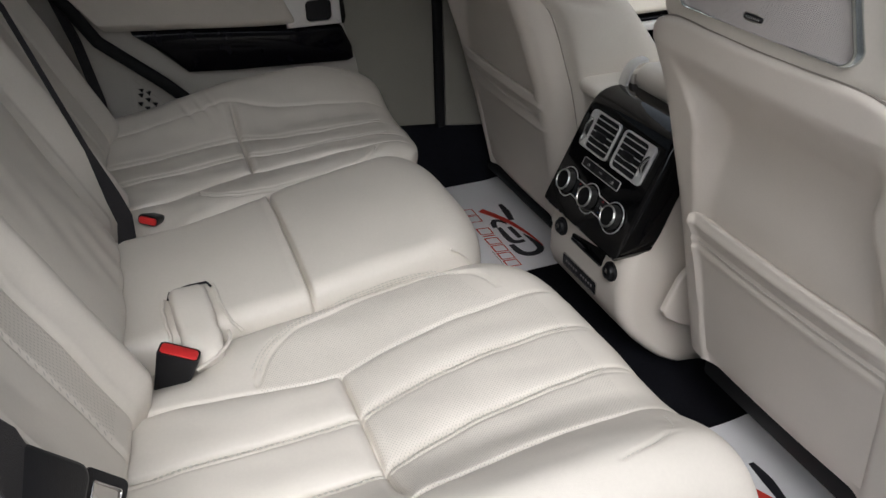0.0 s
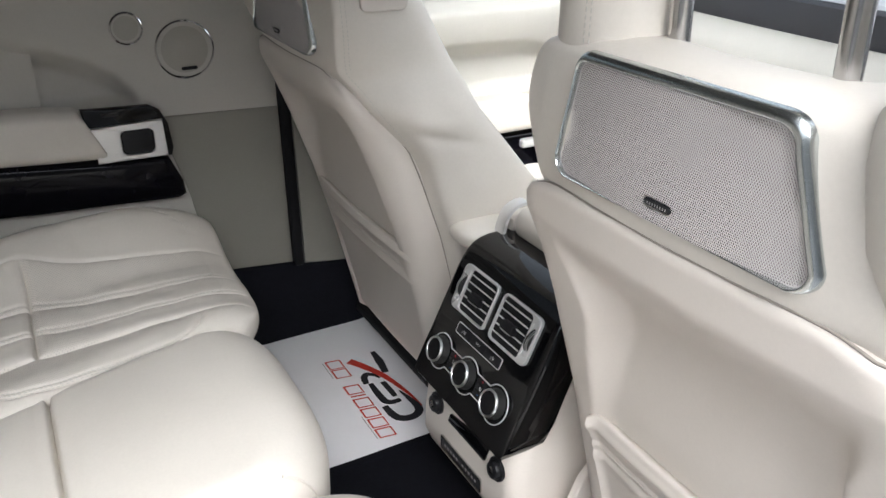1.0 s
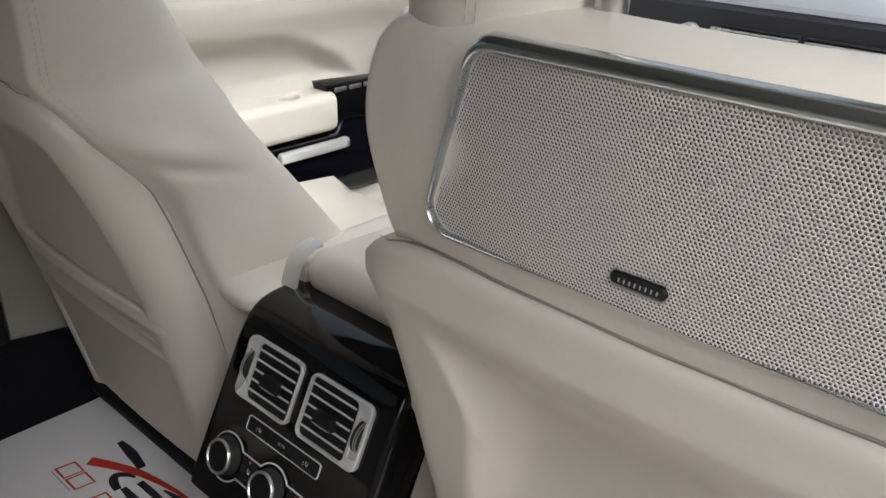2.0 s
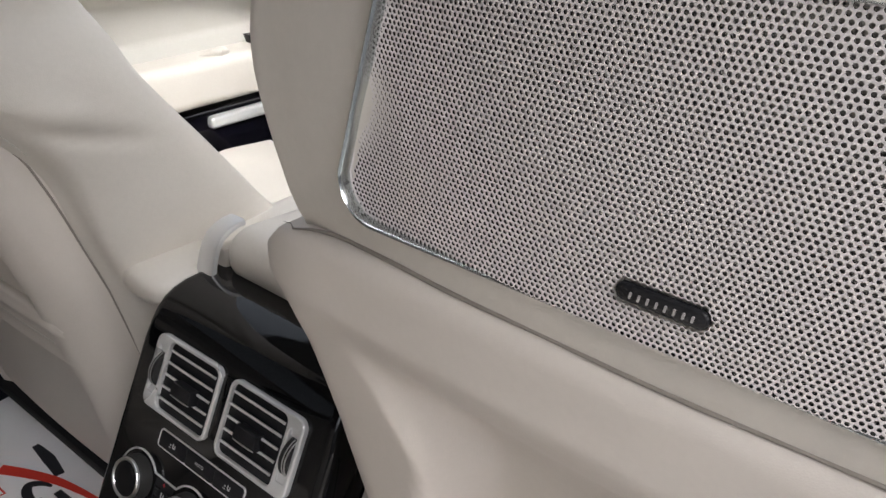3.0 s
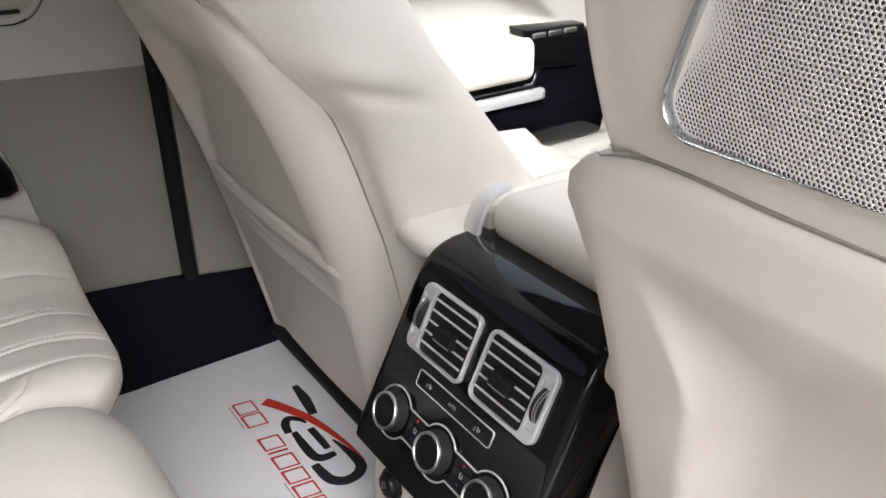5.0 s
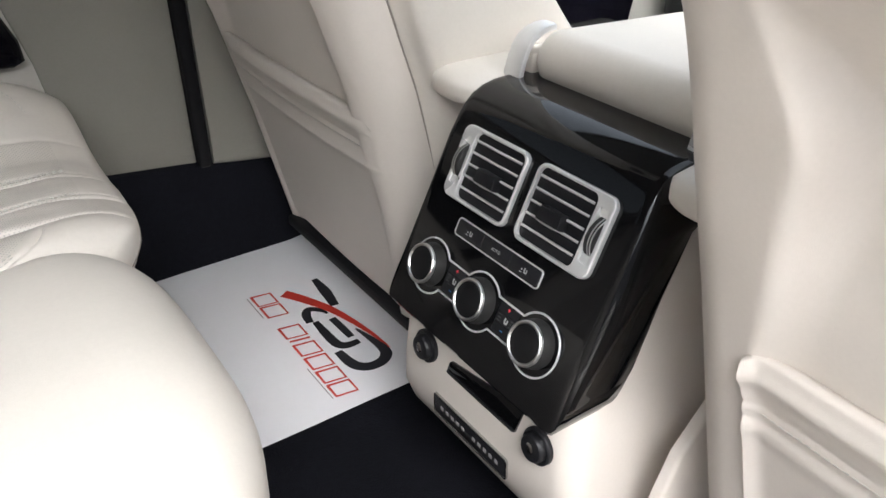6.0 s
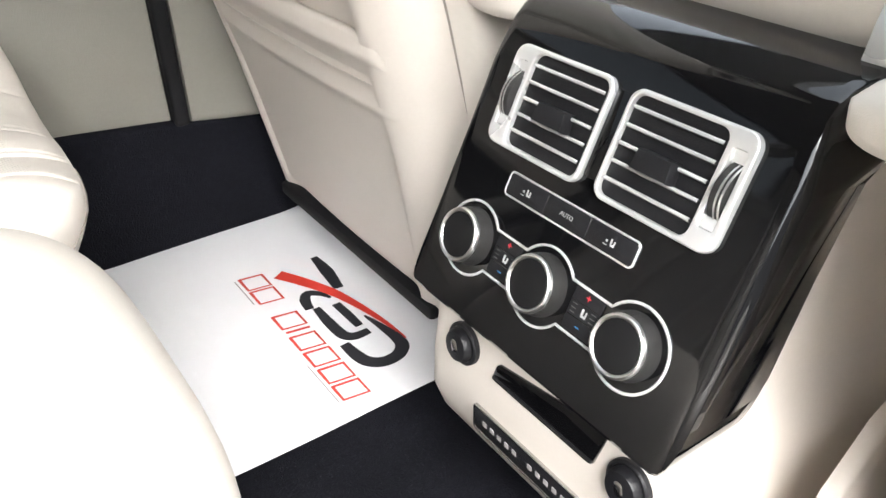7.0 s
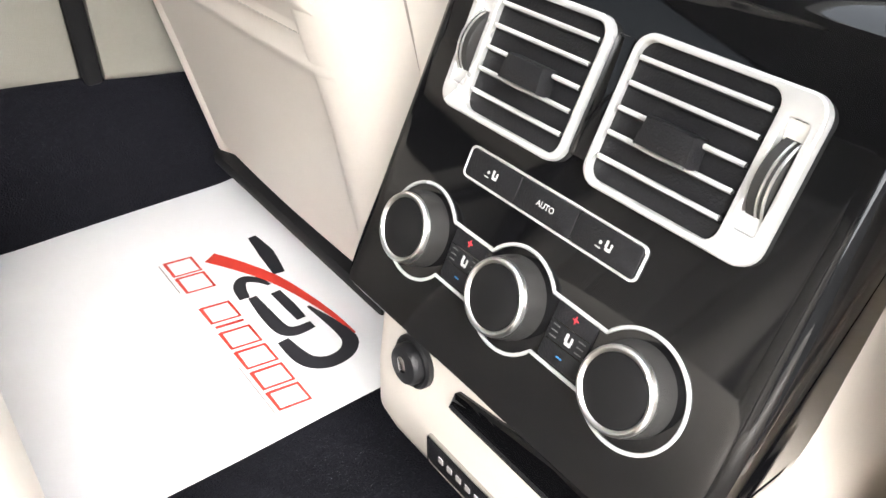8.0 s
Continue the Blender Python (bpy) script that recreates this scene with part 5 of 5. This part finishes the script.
    part("door_seal", tube([p for a, b in zip(seal, seal[1:]) for p in (a, tuple((u + v) / 2 for u, v in zip(a, b)))] + seal[-1:], 0.0135, 12), RUBBER, t, "black rubber seal")
    part("door_seal", box(-0.010, 0.012, 0.735, 0.79, 0.186, 0.86, 0.006, 3), RUBBER, t, "black rubber seal")


rear_door()


def quarter_trim():
    t = thing("quarter_trim", (-0.8, 0.78, 0.2), "cream side trim panel behind the door with square vent lattice", "trim panel", "", "structure")
    bm, _ = sheet(lambda x, z: Vector((x, 0.768 - 0.02 * smooth(-0.62, -0.9, x), z)), steps(-1.05, -0.45, 12), steps(0.10, 0.85, 14))
    part("panel", bm, PADDING, t)
    # triangular recess with a lattice of dark openings
    m = axes((0, 0.756, 0), (1, 0, 0), (0, 0, 1))
    part("lattice_rim", rim(m, [(-0.733, 0.425), (-0.740, 0.338), (-0.670, 0.352)][::-1], [(-0.728, 0.408), (-0.734, 0.345), (-0.684, 0.356)][::-1], 0.004, 0.001, -0.002), PADDING, t)
    for i, j in ((0, -0.6), (0, 0), (1, 0), (2, 0), (0, 1), (1, 1), (1, -0.8), (2, 0.8)):
        x, z = -0.7205 + 0.0132 * i - 0.008 * j * 0.6, 0.384 - 0.0128 * i - 0.020 * j
        lm = m @ Matrix.Translation((x, z, 0.0))
        part("lattice_hole", plate(lm, [(-0.0055, 0.0045), (0.0010, -0.0060), (0.0060, 0.0030)], 0.0050, 0.0, -0.002), BLACK, t, "dark lattice opening")


quarter_trim()


# ---- far front door ----
def front_door():
    t = thing("front_door", (0.6, 0.80, 0.1), "closed far front door with cream trim and dark gloss band", "car door", "car doors")

    def arch(x):
        return table(x, (0.0, 0.640), (0.45, 0.645), (0.62, 0.635), (0.70, 0.615), (0.78, 0.575), (0.84, 0.52), (0.90, 0.46))

    def f(x, z):
        y = 0.755 - 0.036 * smooth(0.60, 0.70, z) + 0.05 * smooth(0.708, 0.738, z)
        y += 0.045 * smooth(arch(x), arch(x) - 0.05, z) * smooth(0.50, 0.53, z)
        return Vector((x, y, z))

    bm, _ = sheet(f, steps(0.08, 1.40, 130), steps(0.05, 0.745, 100))
    part("door_card", bm, PADDING, t, "", 60)
    secs = []
    for x, k in ((0.15, 0.8), (0.17, 1.0), (0.66, 1.0), (0.715, 1.0), (0.722, 0.95)):
        secs.append([Vector((x, p[0], p[1])) for p in rounded(0.085 * k, 0.085 * k, 0.02, 6, 0.740, 0.465)])
    part("armrest", loft(secs), LEATHER, t, "", 60)
    part("grab_cup", tube([(0.585, 0.735, 0.505), (0.60, 0.722, 0.512), (0.615, 0.716, 0.513), (0.63, 0.718, 0.511), (0.642, 0.728, 0.505)], [0.004, 0.007, 0.009, 0.007, 0.004], 12), LEATHER, t)
    m = axes((0, 0.755, 0), (1, 0, 0), (0, 0, 1))
    part("trim_band", plate(m, [(0.20, 0.285), (0.95, 0.26), (0.98, 0.36), (0.90, 0.50), (0.78, 0.50), (0.745, 0.41), (0.20, 0.415)], 0.05, 0.012, -0.02), DARKWOOD, t, "very dark gloss trim band", 50)
    part("pull_bar", plate(m, rounded(0.19, 0.024, 0.008, 4, 0.675, 0.385), 0.044, 0.006, 0.0), SILVER, t, "silver pull bar")
    part("switch_panel", plate(m, [(0.73, 0.44), (0.86, 0.43), (0.87, 0.515), (0.70, 0.525)], 0.04, 0.006), GLOSS, t, "gloss black switch panel")
    for i in range(3):
        part("switch", plate(m, rounded(0.034, 0.010, 0.002, 2, 0.745 + 0.042 * i, 0.507), 0.043, 0.001), SATIN, t)
    part("lower_bin", box(0.30, 1.0, 0.68, 0.76, 0.06, 0.255, 0.02, 3), PADDING, t)
    part("sill_line", tube([(0.10, 0.775, 0.747), (1.38, 0.775, 0.737)], 0.006, 8), RUBBER, t)


front_door()


# ---- dashboard ----
def dashboard():
    t = thing("dashboard", (1.2, 0, 0.4), "black leather dashboard with cream lower band and chrome vents", "dashboard")
    prof = [(1.03, 0.752), (1.00, 0.750), (1.005, 0.758), (1.03, 0.764), (1.15, 0.766), (1.27, 0.760), (1.31, 0.750), (1.34, 0.72), (1.36, 0.60), (1.10, 0.60)]

    def across(line, ys=(-0.735, -0.4, -0.2, 0, 0.2, 0.4, 0.735)):
        return loft([[Vector((x + 0.05 * (y / 0.74) ** 2, y, z)) for x, z in line] for y in ys])

    # top pad painted pale to stand for the sky's glare on it
    part("top_pad", across(prof), DASHGLARE, t, "black leather top, painted pale for windscreen glare", 35)
    part("top_seam", tube([(1.02, -0.02, 0.7645), (1.10, -0.045, 0.7665), (1.26, -0.07, 0.7615)], 0.0015, 6), BLACK, t)
    part("fascia", across([(1.00, 0.749), (0.985, 0.742), (0.980, 0.70), (0.984, 0.675), (1.05, 0.67), (1.10, 0.70), (1.10, 0.749)]), DASH, t, "black fascia band", 40)
    part("lower_band", across([(0.985, 0.676), (0.975, 0.678), (0.945, 0.671), (0.905, 0.650), (0.890, 0.628), (0.895, 0.60), (0.95, 0.52), (1.03, 0.50), (1.05, 0.69)]), PADDING, t, "cream lower band", 50)
    part("lower_dash", box(1.03, 1.34, -0.72, 0.72, 0.25, 0.55, 0.04, 3), BLACK, t)
    m = axes((0.984, 0, 0.681), (0, -1, 0), (0, 0, 1))
    part("dial", rim(m, circle(0.0215, 32, -0.058, 0.012), circle(0.0155, 32, -0.058, 0.012), 0.016, 0.003), SILVER, t, "bright ringed dial")
    part("dial_face", plate(m, circle(0.016, 32, -0.058, 0.012), 0.008, 0.001), BLACK, t)
    for i in range(3):
        part("vent_fin", plate(m, [(-0.030 + 0.011 * i, -0.004), (-0.022 + 0.011 * i, -0.004), (-0.010 + 0.011 * i, 0.032), (-0.018 + 0.011 * i, 0.032)], 0.014, 0.002), SILVER, t)
    for c in (0.065, 0.205):
        v = part("dash_vent", rim(m, rounded(0.136, 0.046, 0.005, 4, c, 0.014), rounded(0.130, 0.041, 0.004, 4, c, 0.014), 0.010, 0.001), DASH, t, "vent with bright slats")
        part("vent_well", plate(m, rounded(0.131, 0.042, 0.004, 4, c, 0.014), 0.004, 0.0), BLACK, v)
        for i in range(4):
            part("slat", plate(m, rounded(0.129, 0.0026, 0.001, 2, c, -0.002 + 0.0105 * i), 0.012, 0.001), SILVER, v)


dashboard()


# ---- belts and buckles ----
def belt(name, pts, axis, label, width=0.047):
    fine = []
    for p, q2 in zip(pts, pts[1:]):
        fine += [Vector(p).lerp(Vector(q2), i / 6) for i in range(6)]
    fine.append(Vector(pts[-1]))
    t = thing(name, pts[-1], label, "seat belt", "seat belts")
    if isinstance(width, tuple):
        width = [table(i / (len(fine) - 1), *width) for i in range(len(fine))]
    part("webbing", ribbon(fine, axis, width, 0.0016), WEBBING, t)
    return t


belt("seat_belt", [(-0.98, 0.17, 0.95), (-0.875, 0.188, 0.735), (-0.815, 0.190, 0.50), (-0.785, 0.178, 0.37), (-0.79, 0.165, 0.33)], (0.62, 0.72, -0.1), "black seat belt webbing against the rear backrest", ((0, 0.010), (0.5, 0.010), (0.68, 0.034), (1, 0.044)))
belt("seat_belt", [(-0.95, 0.742, 0.86), (-0.865, 0.735, 0.70), (-0.822, 0.705, 0.53), (-0.803, 0.66, 0.42), (-0.80, 0.635, 0.34)], (0.45, 0.75, -0.4), "black seat belt webbing beside the side trim panel", 0.04)


def near_belt():
    t = belt("seat_belt", [(-0.97, -0.70, 0.95), (-0.90, -0.68, 0.74), (-0.853, -0.63, 0.60), (-0.845, -0.62, 0.50), (-0.83, -0.66, 0.38)], (0.25, 0.95, 0.1), "black seat belt with metal tongue hanging by the backrest", 0.05)
    m = axes((-0.848, -0.613, 0.548), (0.50, 0.25, -0.80), (0.3, 0.85, 0.42))
    k = part("tongue_holder", plate(m, rounded(0.080, 0.056, 0.014, 5), 0.014, 0.005), BLACK, t, "black plastic tongue holder")
    part("tongue", rim(m, rounded(0.05, 0.05, 0.006, 4, 0.064, 0.004), rounded(0.034, 0.032, 0.003, 4, 0.066, 0.004), 0.003, 0.0006, 0.003), BLACK, k, "black coated belt tongue")
    part("tongue_edge", rim(m, rounded(0.034, 0.032, 0.003, 4, 0.066, 0.004), rounded(0.030, 0.028, 0.003, 4, 0.066, 0.004), 0.0035, 0.0006, 0.003), STEEL, k, "bright steel edge")


near_belt()


def buckle(m, size, label):
    """A belt buckle whose button faces along the third axis of m, its long side along the first."""
    t = thing("belt_buckle", m.translation, label, "belt buckle", "belt buckles")
    k = size
    part("housing", stack(m, [(rounded(0.040 * k, 0.018 * k, 0.006, 4), -0.075 * k), (rounded(0.048 * k, 0.024 * k, 0.007, 4), -0.035 * k), (rounded(0.055 * k, 0.028 * k, 0.008, 4), -0.006 * k), (rounded(0.053 * k, 0.026 * k, 0.007, 4), 0.0)]), BLACK, t, "black plastic housing")
    part("release_button", stack(m, [(rounded(0.049 * k, 0.020 * k, 0.005, 4, 0, -0.001), -0.002), (rounded(0.048 * k, 0.019 * k, 0.005, 4, 0, -0.001), 0.0015), (rounded(0.045 * k, 0.016 * k, 0.004, 4, 0, -0.001), 0.0026)]), REDPLASTIC, t, "red release button")


buckle(axes((-0.736, -0.228, 0.368), (0.88, -0.30, -0.36), (0.0, 0.96, 0.10)), 1.0, "black belt buckle with red button standing in the seat gap")
buckle(axes((-0.752, 0.226, 0.336), (0.80, -0.50, -0.15), (-0.45, 0.55, 0.70)), 0.68, "black belt buckle with red button tucked beside the cushion")


def stowed_buckle():
    t = thing("buckle_pocket", (-0.70, -0.14, 0.33), "cream leather covered buckle lying in its seat pocket", "belt buckle")
    secs = []
    for y, k, dz in ((-0.225, 0.55, -0.022), (-0.215, 0.85, -0.016), (-0.185, 0.98, -0.006), (-0.165, 0.90, -0.006), (-0.145, 1.0, 0.0), (-0.10, 0.98, 0.002), (-0.079, 0.97, 0.002), (-0.073, 0.90, 0.001), (-0.070, 0.6, -0.002)):
        secs.append([Vector((-0.708 + p[0] * k - 0.06 * (y + 0.14), y, 0.351 + dz + p[1] * k)) for p in rounded(0.056, 0.036, 0.011, 5)])
    part("cover", loft(secs), LEATHER, t, "", 60)

    def on_seat(x, y, up):
        return Vector((x, y, 0.360 + 0.055 * (x + 0.54) - 0.005 + 0.010 * (1 - (y / 0.172) ** 2) + up - 0.012 * smooth(-0.140, -0.175, y)))

    part("opening", tube([on_seat(-0.740, -0.080, 0.004), on_seat(-0.737, -0.070, 0.008), on_seat(-0.708, -0.066, 0.010), on_seat(-0.682, -0.067, 0.009), on_seat(-0.677, -0.075, 0.005)], 0.0019, 8), BLACK, t, "dark edge of the pocket")
    for line in (
        [(-0.674, -0.066), (-0.671, -0.085), (-0.670, -0.11), (-0.667, -0.135), (-0.660, -0.158), (-0.648, -0.176)],
        [(-0.747, -0.075), (-0.750, -0.10), (-0.748, -0.13), (-0.745, -0.155), (-0.748, -0.172)],
    ):
        part("pocket_edge", tube([on_seat(x, y, 0.0022) for x, y in line], 0.0026, 8), LEATHER, t)
    part("pocket_edge", tube([(-0.668, -0.182, 0.350), (-0.668, -0.200, 0.351), (-0.676, -0.216, 0.350), (-0.692, -0.230, 0.346), (-0.72, -0.240, 0.340)], 0.0026, 8), LEATHER, t)


stowed_buckle()


# ---- outside ----
def parked_car(x, y, yaw, paint):
    t = thing("parked_car", (x, y, -0.68), "dark parked car on the pale yard", "car", "parked cars")
    m = Matrix.Translation((x, y, -0.68)) @ Matrix.Rotation(radians(yaw), 4, "Z")
    prof = [(-2.1, 0.35), (-2.15, 0.7), (-1.9, 0.95), (-1.2, 1.0), (-0.5, 1.42), (0.9, 1.45), (1.6, 1.05), (2.1, 0.95), (2.2, 0.6), (2.15, 0.3)]
    secs = [[m @ Vector((px * k, w, 0.3 + (pz - 0.3) * k2)) for px, pz in prof] for w, k, k2 in ((-0.88, 0.94, 0.85), (-0.84, 0.99, 0.97), (-0.6, 1, 1), (0.6, 1, 1), (0.84, 0.99, 0.97), (0.88, 0.94, 0.85))]
    part("body", loft(secs), paint, t, "", 30)
    for wx in (-1.35, 1.35):
        for wy in (-0.86, 0.86):
            w = part("wheel", stack(m @ Matrix.Translation((wx, wy, 0.32)) @ Matrix.Rotation(radians(90), 4, "X"), [(circle(0.29, 28), -0.1), (circle(0.32, 28), -0.07), (circle(0.32, 28), 0.07), (circle(0.29, 28), 0.1)]), RUBBER, t)
            part("rim", stack(m @ Matrix.Translation((wx, wy, 0.32)) @ Matrix.Rotation(radians(90), 4, "X"), [(circle(0.20, 20), -0.105), (circle(0.20, 20), 0.105)]), STEEL, w)


parked_car(14.6, 5.0, 80, CARPAINT)
parked_car(16.5, 1.0, 95, CARPAINT)


def sign_board():
    t = thing("sign_board", (15.5, 8.9, -0.68), "lime green board standing in the yard", "sign")
    part("board", box(15.47, 15.53, 8.3, 9.5, -0.5, 0.9, 0.01), LIME, t)
    part("post", box(15.47, 15.53, 8.35, 8.41, -0.68, -0.5, 0.005), STEEL, t)
    part("post", box(15.47, 15.53, 9.39, 9.45, -0.68, -0.5, 0.005), STEEL, t)


sign_board()
